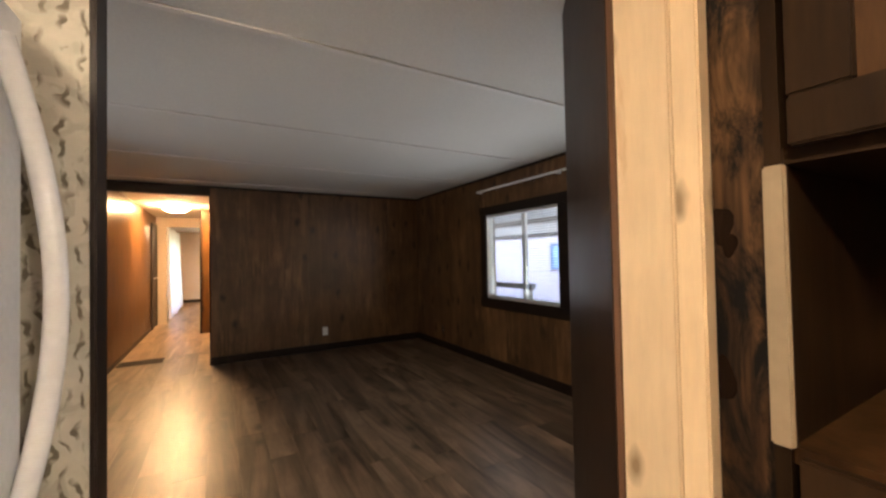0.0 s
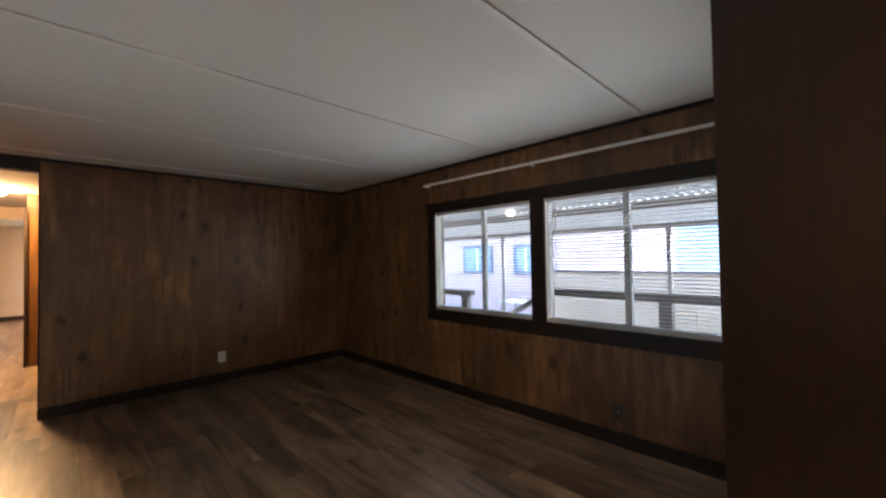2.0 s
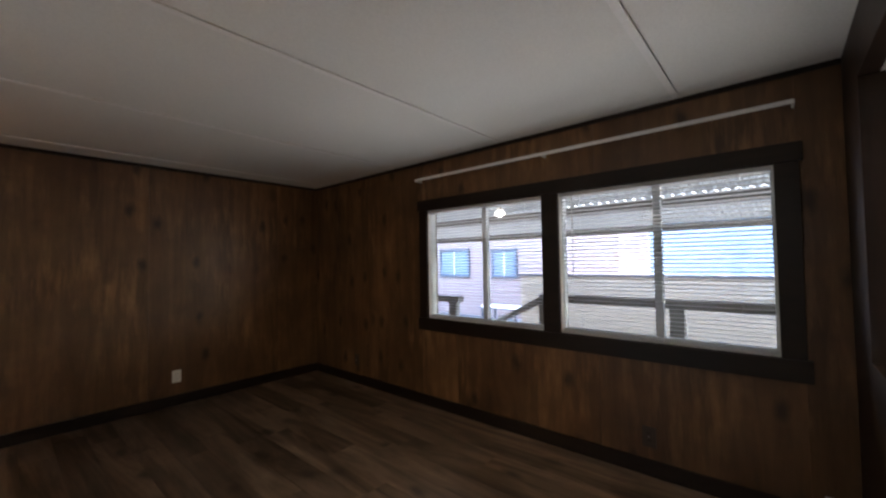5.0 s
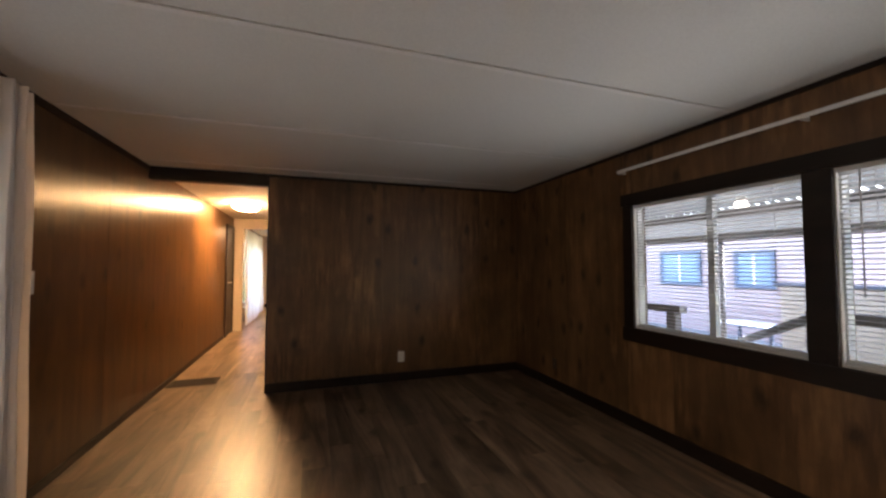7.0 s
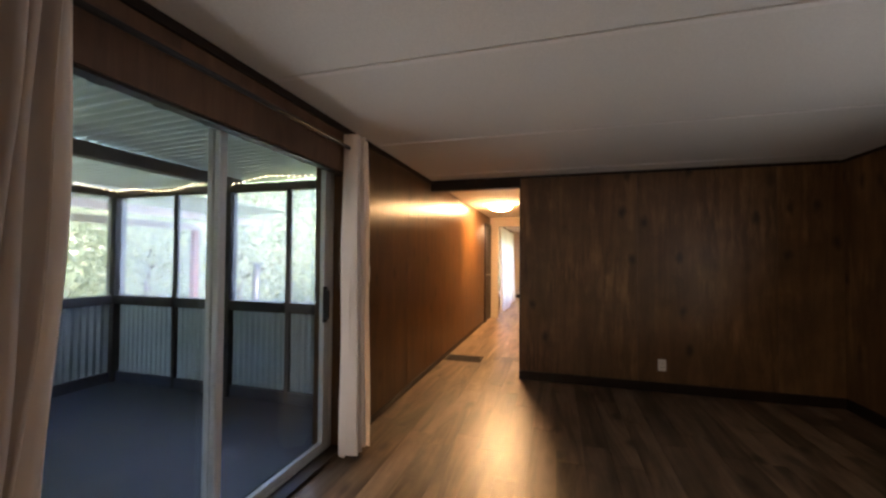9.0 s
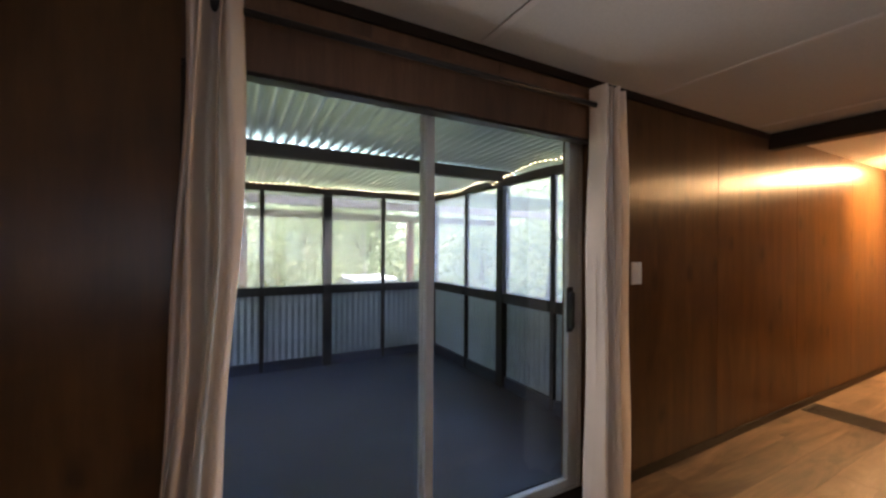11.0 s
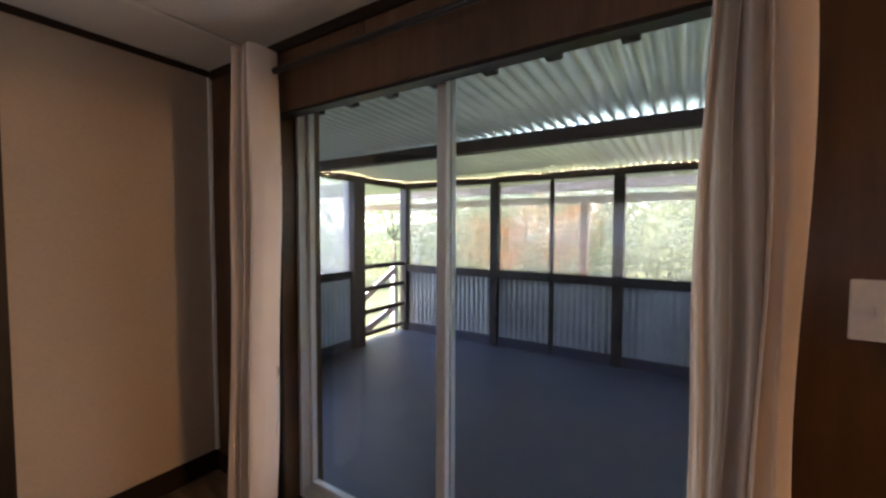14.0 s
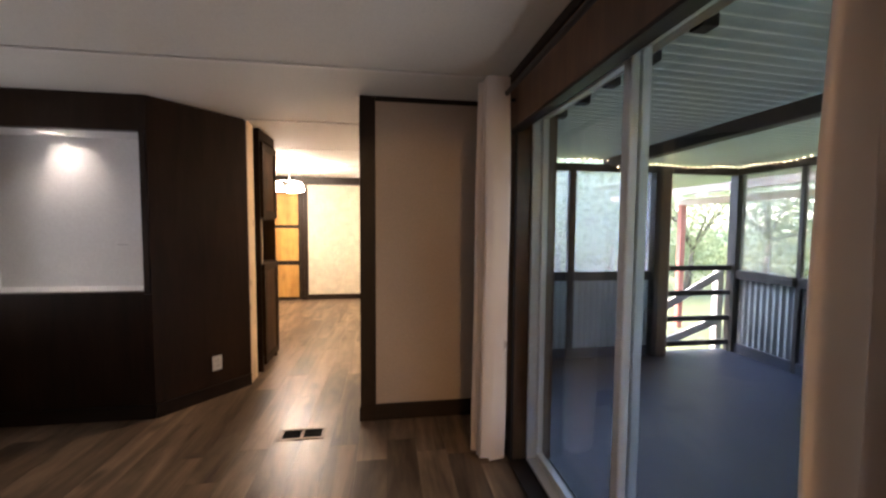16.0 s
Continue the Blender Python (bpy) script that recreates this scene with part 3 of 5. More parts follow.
# raw post and the open end of the block
raw = thing("raw_wood_post", (XC, 0.49, 0), "bare unpainted pine boards at the wall end", "post")
part("board", bevelled(boxes((XC, XC + 0.038, 0.4315, 0.549, 0, H - 0.002)), 0.004), RAW, raw)
part("edge_strip", bevelled(boxes((XC + 0.001, XC + 0.02, 0.55, 0.5665, 0, H - 0.002)), 0.002), HEADER, raw, "reddish brown edge strip")
part("board", bevelled(boxes((XC + 0.002, XC + 0.04, 0.382, 0.4305, 0, H - 0.002)), 0.004), RAW, raw)
filler = structure("filler_wall", boxes((XC + 0.045, XC + 0.08, 0.287, 0.40, 0, H - 0.002)), SCORCHED, "rough knotty brown filler board with burnt patches", "wall")
for ky, kz, kw, kh in ((0.374, 1.365, 0.02, 0.034), (0.362, 1.33, 0.013, 0.022), (0.377, 1.09, 0.019, 0.04)):
    bm = bmesh.new()
    bmesh.ops.create_uvsphere(bm, u_segments=14, v_segments=8, radius=1.0)
    for v in bm.verts:
        wob = 1 + 0.14 * math.sin(3 * math.atan2(v.co.z, v.co.y) + kz * 9)
        v.co = Vector((XC + 0.045 + v.co.x * 0.0012, ky + v.co.y * kw * wob, kz + v.co.z * kh * wob))
    for f in bm.faces:
        f.smooth = True
    part("knot", bm, KNOT, filler, "black burnt-looking knot")
structure("block_back_wall", boxes((XC + 0.08, XR, 0.40, 0.44, 0, H - 0.002)), ROUGH_WOOD, "rough wooden back of the niche block", "wall")

# ---- pantry cabinet ----
cab = thing("pantry_cabinet", (1.0, 0.04, 0), "tall dark wood pantry cabinet with an empty open shelf", "cabinet")
CX0, CX1, CY0, CY1 = 0.75, 1.35, -0.21, 0.285
part("side_panel", boxes((CX0, CX1, CY1 - 0.02, CY1, 0, 2.2)), CABINET, cab)
part("side_panel", boxes((CX0, CX1, CY0, CY0 + 0.02, 0, 2.2)), CABINET, cab)
part("back_panel", boxes((CX1 - 0.02, CX1, CY0 + 0.02, CY1 - 0.02, 0, 2.2)), HONEY_BOARD, cab)
part("shelf", boxes((CX0 + 0.01, CX1 - 0.02, CY0 + 0.02, CY1 - 0.02, 1.005, 1.03)), CABINET_PANEL, cab)
part("shelf", boxes((CX0 + 0.01, CX1 - 0.02, CY0 + 0.02, CY1 - 0.02, 1.445, 1.47)), CABINET, cab)
part("top_panel", boxes((CX0, CX1, CY0, CY1, 2.2, H - 0.002)), CABINET, cab)
part("stile", bevelled(boxes((CX0 - 0.012, CX0 - 0.0005, CY1 - 0.028, CY1, 1.032, 1.443)), 0.003), BARE_EDGE, cab, "pale bare edge strip")
part("plinth", boxes((CX0 + 0.05, CX0 + 0.07, CY0 + 0.02, CY1 - 0.02, 0, 0.08)), TRIM_V, cab)
for z0, z1 in ((0.06, 1.025), (1.465, 2.17)):
    door = part("door", boxes((CX0 - 0.012, CX0 - 0.003, CY0 + 0.075, CY1 - 0.105, z0 + 0.07, z1 - 0.07)), CABINET_PANEL, cab, "knotty brown door panel")
    for nm, y0, y1, a, b in (("rail", CY0 + 0.005, CY1 - 0.035, z0, z0 + 0.07), ("rail", CY0 + 0.005, CY1 - 0.035, z1 - 0.07, z1),
                             ("stile", CY0 + 0.005, CY0 + 0.075, z0 + 0.0705, z1 - 0.0705), ("stile", CY1 - 0.105, CY1 - 0.035, z0 + 0.0705, z1 - 0.0705)):
        part(nm, bevelled(boxes((CX0 - 0.022, CX0 - 0.001, y0, y1, a, b)), 0.003), CABINET, door)

# ---- fridge behind the wing wall ----
fr = thing("fridge", (-0.72, 0.78, 0), "white refrigerator with a curved handle beside the wing wall", "fridge")
part("body", bevelled(boxes((XL + 0.03, -0.41, 0.42, 1.2, 0.03, 1.86)), 0.012), ENAMEL, fr)
part("door", bevelled(boxes((-0.408, -0.335, 0.42, 1.2, 0.66, 1.86)), 0.02), ENAMEL, fr)
part("drawer", bevelled(boxes((-0.408, -0.335, 0.42, 1.2, 0.06, 0.645)), 0.02), ENAMEL, fr)
bm = bmesh.new()
path_tube(bm, [(-0.337 + 0.08 * math.sin(math.pi * i / 20), 1.1, 0.72 + 1.05 * i / 20) for i in range(21)], 0.02, 12)
part("handle", bm, ENAMEL, fr, "long curved pale grey handle")
bm = bmesh.new()
path_tube(bm, [(-0.337 + 0.07 * math.sin(math.pi * i / 12), 0.48 + 0.66 * i / 12, 0.56) for i in range(13)], 0.016, 10)
part("handle", bm, ENAMEL, fr, "curved white drawer handle")
for y in (0.5, 1.1):
    part("foot", boxes((-1.0, -0.95, y, y + 0.04, 0, 0.03)), BLACK, fr)

# ---- kitchen end ----
kd = structure("door_1", boxes((1.1, 1.16, YB, YB + 0.04, 0, 2.12), (1.86, 1.92, YB, YB + 0.04, 0, 2.12), (1.16, 1.86, YB, YB + 0.04, 2.04, 2.12)), TRIM_V, "honey wood door with a dark frame", "door")
leaf = part("door_leaf", boxes((1.165, 1.855, YB + 0.002, YB + 0.03, 0.01, 2.035)), TRIM_V, kd)
for z0, z1 in ((0.06, 0.66), (0.74, 1.34), (1.4, 1.98)):
    part("door_panel", bevelled(boxes((1.2, 1.82, YB + 0.031, YB + 0.04, z0, z1)), 0.003), ORANGE_DOOR, leaf, "honey wood panel")
structure("beam", bevelled(boxes((0.08, XR, YB, YB + 0.12, 2.15, H - 0.001)), 0.006), TRIM_X, "dark wooden ceiling beam at the kitchen wall", "beam")
structure("trim", boxes((1.03, 1.1, YB, YB + 0.03, 0, 2.14)), TRIM_V, "dark upright trim beside the door", "trim")

pend = thing("kitchen_chandelier", (1.02, -2.0, H), "small brass ceiling lamp with glowing glass shades", "lamp")
bm = bmesh.new()
tube(bm, (1.02, -2.0, H - 0.001), (1.02, -2.0, H - 0.03), 0.07, 20, 0.06)
part("canopy", bm, CHROME, pend)
bm = bmesh.new()
tube(bm, (1.02, -2.0, H - 0.03), (1.02, -2.0, 2.02), 0.012)
part("stem", bm, CHROME, pend)
for a in (0.5, 2.6, 4.7):
    c = (1.02 + 0.17 * math.cos(a), -2.0 + 0.17 * math.sin(a), 2.0)
    bm = bmesh.new()
    path_tube(bm, [(1.02, -2.0, 2.03), ((1.02 + c[0]) / 2, (-2.0 + c[1]) / 2, 2.06), (c[0], c[1], 2.03)], 0.008)
    arm = part("arm", bm, CHROME, pend)
    bm = dome(bmesh.new(), (c[0], c[1], 1.9), 0.085, 0.13, False, 18, 6)
    part("shade", bm, PENDANT_GLOW, arm, "glowing frosted glass shade")

kl = thing("kitchen_ceiling_light", (-0.75, -0.35, H), "round flush kitchen ceiling light, lit", "lamp")
bm = bmesh.new()
tube(bm, (-0.75, -0.35, H - 0.001), (-0.75, -0.35, H - 0.03), 0.19, 28)
part("base", bm, PLASTIC, kl)
part("diffuser", dome(bmesh.new(), (-0.75, -0.35, H - 0.031), 0.18, 0.08), KITCHEN_GLOW, kl, "glowing dome")

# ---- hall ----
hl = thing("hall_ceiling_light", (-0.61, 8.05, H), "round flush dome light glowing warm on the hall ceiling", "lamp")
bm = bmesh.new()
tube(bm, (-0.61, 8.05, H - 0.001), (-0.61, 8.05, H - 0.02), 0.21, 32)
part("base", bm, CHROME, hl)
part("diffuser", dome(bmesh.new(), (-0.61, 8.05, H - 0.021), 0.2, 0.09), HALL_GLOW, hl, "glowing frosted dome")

d2 = structure("door_2", boxes((-1.06, -0.955, YD - 0.02, YD + 0.12, 0, 2.08), (-0.32, -0.262, YD - 0.02, YD + 0.12, 0, 2.08), (-1.06, -0.262, YD - 0.02, YD + 0.12, 2.08, 2.14)), CREAM, "pale bedroom door standing open", "door")
leaf = part("door_leaf", bevelled(boxes((-1.1, -1.065, YD + 0.125, YD + 0.58, 0.012, 2.06)), 0.003), CREAM, d2)
bm = bmesh.new()
tube(bm, (-1.065, YD + 0.5, 1.0), (-1.02, YD + 0.5, 1.0), 0.012)
dome(bm, (-1.01, YD + 0.5, 1.0), 0.028, 0.03, False, 14, 5)
part("knob", bm, CHROME, leaf, "round metal knob")
jd = structure("door_3", boxes((XL + 0.001, XL + 0.03, 9.45, 9.53, 0, 2.1), (XL + 0.001, XL + 0.03, 10.08, 10.16, 0, 2.1), (XL + 0.001, XL + 0.03, 9.53, 10.08, 2.02, 2.1)), TRIM_V, "dark wood closet door in the hall", "door")
leaf = part("door_leaf", boxes((XL + 0.002, XL + 0.018, 9.532, 10.078, 0.01, 2.015)), PANEL_DARK, jd)
bm = bmesh.new()
tube(bm, (XL + 0.018, 9.6, 1.0), (XL + 0.07, 9.6, 1.0), 0.012)
dome(bm, (XL + 0.075, 9.6, 1.0), 0.026, 0.025, False, 14, 5)
part("knob", bm, CHROME, leaf, "round metal knob")

hv = thing("hall_floor_vent", (-0.87, 6.47, 0), "flat dark metal return vent in the floor", "vent")
part("frame", bevelled(boxes((-1.115, -0.63, 6.33, 6.36, 0, 0.008), (-1.115, -0.63, 6.58, 6.61, 0, 0.008), (-1.115, -1.085, 6.36, 6.58, 0, 0.008), (-0.66, -0.63, 6.36, 6.58, 0, 0.008)), 0.002), VENT, hv)
part("backing", boxes((-1.085, -0.66, 6.36, 6.58, 0, 0.002)), SLOT, hv)
me = mesh_of("slat", boxes((-0.212, 0.212, -0.004, 0.004, 0, 0.004)), VENT)
for k in range(12):
    piece("slat", me, hv, (-0.8725, 6.375 + k * 0.0173, 0.002))

rg = thing("floor_register", (0.147, 1.475, 0), "brown metal floor register with two louvre fields", "vent")
part("frame", bevelled(boxes((0.0, 0.295, 1.4, 1.422, 0, 0.006), (0.0, 0.295, 1.528, 1.55, 0, 0.006), (0.0, 0.022, 1.422, 1.528, 0, 0.006), (0.273, 0.295, 1.422, 1.528, 0, 0.006), (0.139, 0.157, 1.422, 1.528, 0, 0.006)), 0.002), paint("tan_register_metal", (0.2, 0.145, 0.105), 0.45, 0.1, 0.03, 9, 0.3), rg)
part("backing", boxes((0.022, 0.273, 1.422, 1.528, 0, 0.001)), SLOT, rg)
me = mesh_of("slat", boxes((-0.0018, 0.0018, -0.052, 0.052, 0, 0.003)), SLOT)
for x0 in (0.022, 0.157):
    for k in range(8):
        piece("slat", me, rg, (x0 + 0.011 + k * 0.0135, 1.475, 0.001))

bl_ = thing("bedroom_ceiling_light", (0.9, 12.6, H), "round flush bedroom ceiling light, lit", "lamp")
part("base", tube(bmesh.new(), (0.9, 12.6, H - 0.001), (0.9, 12.6, H - 0.02), 0.21, 28), CHROME, bl_)
part("diffuser", dome(bmesh.new(), (0.9, 12.6, H - 0.021), 0.2, 0.09), BEDROOM_GLOW, bl_, "glowing frosted dome")

# ---- bedroom window curtain ----
win3 = structure("window_3", boxes((XL - 0.2, XL - 0.15, CB0, CB0 + 0.05, 0.3, 2.0), (XL - 0.2, XL - 0.15, CB1 - 0.05, CB1, 0.3, 2.0), (XL - 0.2, XL - 0.15, CB0 + 0.05, CB1 - 0.05, 0.3, 0.35), (XL - 0.2, XL - 0.15, CB0 + 0.05, CB1 - 0.05, 1.95, 2.0)), ALUMINIUM, "bedroom window behind a white curtain", "window")
part("pane", boxes((XL - 0.178, XL - 0.172, CB0 + 0.05, CB1 - 0.05, 0.35, 1.95)), GLASS, win3).visible_shadow = False


def curtain(name, x, y0, y1, z0, z1, folds, depth, flare, lean=0.0, seed=1, inward=0.06):
    """Gathered cloth from a rod, narrow and regular at the top, looser and wider at the hem."""
    rnd = random.Random(seed)
    ph = [rnd.uniform(0, 6.28) for _ in range(4)]
    bm = bmesh.new()
    nu, nv = folds * 12, 30
    grid = []
    for j in range(nv + 1):
        f = j / nv
        row = []
        for i in range(nu + 1):
            u = i / nu
            w = flare * f ** 1.5
            y = y0 - w * 0.6 + (y1 - y0 + w) * u + lean * f * f
            a = depth * (0.85 + 0.15 * f)
            dx = a * math.sin(2 * math.pi * folds * u + ph[0] + 0.9 * f * math.sin(3 * u + ph[1])) + 0.35 * a * math.sin(2 * math.pi * folds * 1.7 * u + ph[2] + f)
            dy = 0.22 * a * math.sin(2 * math.pi * folds * 0.62 * u + ph[1] + 2.2 * f)
            hem = 0.03 * math.sin(9 * u + ph[3]) * f ** 6
            row.append(bm.verts.new((x + dx + inward * f ** 1.4, y + dy + 0.008 * math.sin(11 * f + 5 * u), z1 + (z0 - z1) * f + hem * 0.5 + 0.008 * math.sin(17 * u) * (1 - f) ** 8)))
        grid.append(row)
    for r, s in zip(grid, grid[1:]):
        for i in range(nu):
            bm.faces.new((r[i], r[i + 1], s[i + 1], s[i])).smooth = True
    return bm


solid("bedroom_curtain", curtain("bedroom_curtain", XL + 0.12, CB0 - 0.1, CB1 + 0.1, 0.02, 2.15, 9, 0.045, 0.1, 0, 4), BEDROOM_SHEER, "long white curtain glowing with daylight in the bedroom", "curtain")

# ---- sliding door ----
FX0, FX1 = -1.318, -1.228
sd = structure("sliding_door", bevelled(boxes((FX0, FX1, SY0 + 0.002, SY0 + 0.022, 0.0, SZ - 0.002), (FX0, FX1, SY1 - 0.024, SY1 - 0.002, 0, SZ - 0.002), (FX0, FX1, SY0 + 0.022, SY1 - 0.024, SZ - 0.012, SZ - 0.002), (FX0, FX1, SY0 + 0.022, SY1 - 0.024, 0, 0.03)), 0.002), ALUMINIUM, "white aluminium sliding glass door, closed", "door")
for nm, y0, y1, x0 in (("fixed_panel", SY0 + 0.023, 2.856, -1.313), ("sliding_panel", 2.813, SY1 - 0.025, -1.27)):
    x1 = x0 + 0.036
    w, w2 = (0.02, 0.042) if nm == "fixed_panel" else (0.042, 0.078)
    zt = SZ - 0.013
    leaf = part(nm, bevelled(boxes((x0, x1, y0, y0 + w, 0.031, zt), (x0, x1, y1 - w2, y1, 0.031, zt), (x0, x1, y0 + w, y1 - w2, zt - 0.024, zt), (x0, x1, y0 + w, y1 - w2, 0.031, 0.075)), 0.003), ALUMINIUM, sd)
    part("pane", boxes((x0 + 0.015, x0 + 0.021, y0 + w, y1 - w2, 0.075, zt - 0.024)), GLASS, leaf, "clear glass").visible_shadow = False
    if nm == "sliding_panel":
        part("handle", bevelled(boxes((x1 + 0.012, x1 + 0.04, y1 - 0.092, y1 - 0.066, 0.925, 1.125), (x1, x1 + 0.012, y1 - 0.096, y1 - 0.05, 0.9, 1.15), (x1 + 0.012, x1 + 0.028, y1 - 0.066, y1 - 0.054, 0.96, 1.09)), 0.004), BLACK, leaf, "black pull handle")
        part("latch", boxes((x0 - 0.005, x0, y0 + 0.01, y0 + 0.03, 0.95, 1.0)), BLACK, leaf)
# dark reveal round the door
structure("trim", boxes((FX1 + 0.001, XL + 0.008, SY0 - 0.062, SY0 - 0.001, 0, 1.9325), (FX1 + 0.001, XL + 0.008, SY1 + 0.001, SY1 + 0.052, 0, 1.9325), (XL - 0.03, XL + 0.03, SY0 - 0.06, SY1 + 0.05, 1.933, 1.946)), TRIM_V, "dark wood casing round the sliding door", "trim")
structure("header_board", bevelled(boxes((XL - 0.03, XL + 0.027, SY0 - 0.06, SY1 + 0.05, 1.9465, 2.17)), 0.004), HEADER, "reddish brown board above the sliding door", "trim")
strip(FX1 + 0.001, XL + 0.02, SY0, SY1, 0, 0.02, TRIM_Y, "threshold", "dark wood threshold under the sliding door")

rod = thing("curtain_rod", (-1.04, 2.88, 2.1), "black metal curtain rod above the sliding door", "curtain rod")
bm = tube(bmesh.new(), (-1.04, 2.0, 2.1), (-1.04, 3.75, 2.1), 0.0125, 14)
part("pole", bm, BLACK, rod)
for y in (2.0, 3.75):
    part("finial", dome(tube(bmesh.new(), (-1.04, y - 0.02, 2.1), (-1.04, y + 0.02, 2.1), 0.02, 14), (-1.04, y, 2.1), 0.022, 0.022), BLACK, rod)
for y in (2.0, 3.76):
    part("bracket", boxes((XL, -1.03, y - 0.008, y + 0.008, 2.085, 2.1), (XL, XL + 0.006, y - 0.02, y + 0.02, 2.06, 2.14)), BLACK, rod)
solid("curtain", curtain("c", -0.99, 1.925, 2.08, 0.03, 2.19, 4, 0.072, 0.06, -0.11, 2, -0.02), SHEER, "white cloth curtain gathered beside the wing wall", "curtain", "sliding door curtains")
solid("curtain", curtain("c", -1.04, 3.66, 3.825, 0.03, 2.19, 5, 0.062, 0.04, 0.0, 7, 0.02), SHEER, "white cloth curtain gathered beside the light switches", "curtain", "sliding door curtains")

# ---- windows with blinds ----
FR = structure("trim", bevelled(boxes((XR - 0.022, XR + 0.004, WY0 - 0.115, WY3 + 0.12, WZ1, WZ1 + 0.1), (XR - 0.022, XR + 0.004, WY0 - 0.12, WY3 + 0.12, WZ0 - 0.115, WZ0),
    (XR - 0.02, XR + 0.004, WY0 - 0.1, WY0, WZ0, WZ1), (XR - 0.02, XR + 0.004, WY3, WY3 + 0.1, WZ0, WZ1), (XR - 0.02, XR + 0.004, WY1, WY2, WZ0, WZ1)), 0.004), TRIM_Y, "wide dark wood casing round two windows", "trim")
slat_me = {}
for num, (y0, y1) in enumerate(((WY2, WY3), (WY0, WY1))):
    w = structure("window_%d" % (num + 1), bevelled(boxes((XR + 0.03, XR + 0.09, y0 + 0.001, y0 + 0.016, WZ0, WZ1), (XR + 0.03, XR + 0.09, y1 - 0.016, y1 - 0.001, WZ0, WZ1), (XR + 0.03, XR + 0.09, y0 + 0.016, y1 - 0.016, WZ0, WZ0 + 0.03), (XR + 0.03, XR + 0.09, y0 + 0.016, y1 - 0.016, WZ1 - 0.03, WZ1)), 0.002), ALUMINIUM, "white aluminium sliding window", "window")
    ym = y0 + (y1 - y0) * 0.475
    part("mullion", bevelled(boxes((XR + 0.04, XR + 0.085, ym - 0.022, ym + 0.022, WZ0 + 0.03, WZ1 - 0.03)), 0.002), ALUMINIUM, w)
    for a, b, x in ((y0 + 0.016, ym - 0.022, XR + 0.055), (ym + 0.022, y1 - 0.016, XR + 0.07)):
        part("pane", boxes((x, x + 0.004, a, b, WZ0 + 0.03, WZ1 - 0.03)), GLASS, w, "clear glass").visible_shadow = False
    part("reveal", boxes((XR + 0.004, XR + 0.03, y0, y0 + 0.006, WZ0, WZ1), (XR + 0.004, XR + 0.03, y1 - 0.006, y1, WZ0, WZ1), (XR + 0.004, XR + 0.03, y0, y1, WZ0 - 0.004, WZ0 + 0.004)), WHITE, w)
    bl = thing("window_blind", (XR + 0.014, (y0 + y1) / 2, WZ1), "white slatted blind lowered with its slats open", "blind", "window blinds")
    part("head_rail", bevelled(boxes((XR + 0.002, XR + 0.028, y0 + 0.008, y1 - 0.008, WZ1 - 0.028, WZ1 - 0.001)), 0.002), BLIND, bl)
    part("bottom_rail", bevelled(boxes((XR + 0.003, XR + 0.027, y0 + 0.01, y1 - 0.01, WZ0 + 0.008, WZ0 + 0.022)), 0.002), BLIND, bl)
    bm = bmesh.new()
    ln = (y1 - y0) / 2 - 0.012
    rows = [[bm.verts.new((-0.0125 + 0.025 * i / 4, yy, 0.0022 * math.sin(math.pi * i / 4) + dz - 0.0016 * (i - 2))) for i in range(5)] for yy in (-ln, ln) for dz in (0, 0.0006)]
    for i in range(4):
        bm.faces.new((rows[0][i], rows[0][i + 1], rows[2][i + 1], rows[2][i]))
        bm.faces.new((rows[1][i], rows[1][i + 1], rows[3][i + 1], rows[3][i]))
    me = mesh_of("slat", bm, BLIND)
    count = 38
    for k in range(count):
        piece("slat", me, bl, (XR + 0.015, (y0 + y1) / 2, WZ0 + 0.036 + k * (WZ1 - WZ0 - 0.075) / (count - 1)))
    for yy in (y0 + 0.15, y1 - 0.15):
        part("cord", tube(bmesh.new(), (XR + 0.0135, yy, WZ0 + 0.02), (XR + 0.0135, yy, WZ1 - 0.02), 0.0012, 6), BLIND, bl)
    part("wand", tube(bmesh.new(), (XR - 0.004, y1 - 0.1, WZ1 - 0.03), (XR - 0.004, y1 - 0.1, WZ0 + 0.35), 0.004, 8), BLIND, bl)

wr = thing("window_curtain_rod", (2.79, 2.6, 2.1), "flat white curtain rod in two lengths above the windows", "curtain rod")
part("rail", bevelled(boxes((2.775, 2.79, 2.66, 3.935, 2.092, 2.114)), 0.003), WHITE, wr)
part("rail", bevelled(boxes((2.775, 2.79, 1.285, 2.645, 2.092, 2.114)), 0.003), WHITE, wr)
for y in (1.29, 2.652, 3.93):
    part("bracket", boxes((2.775, XR, y - 0.006, y + 0.006, 2.09, 2.112)), WHITE, wr)


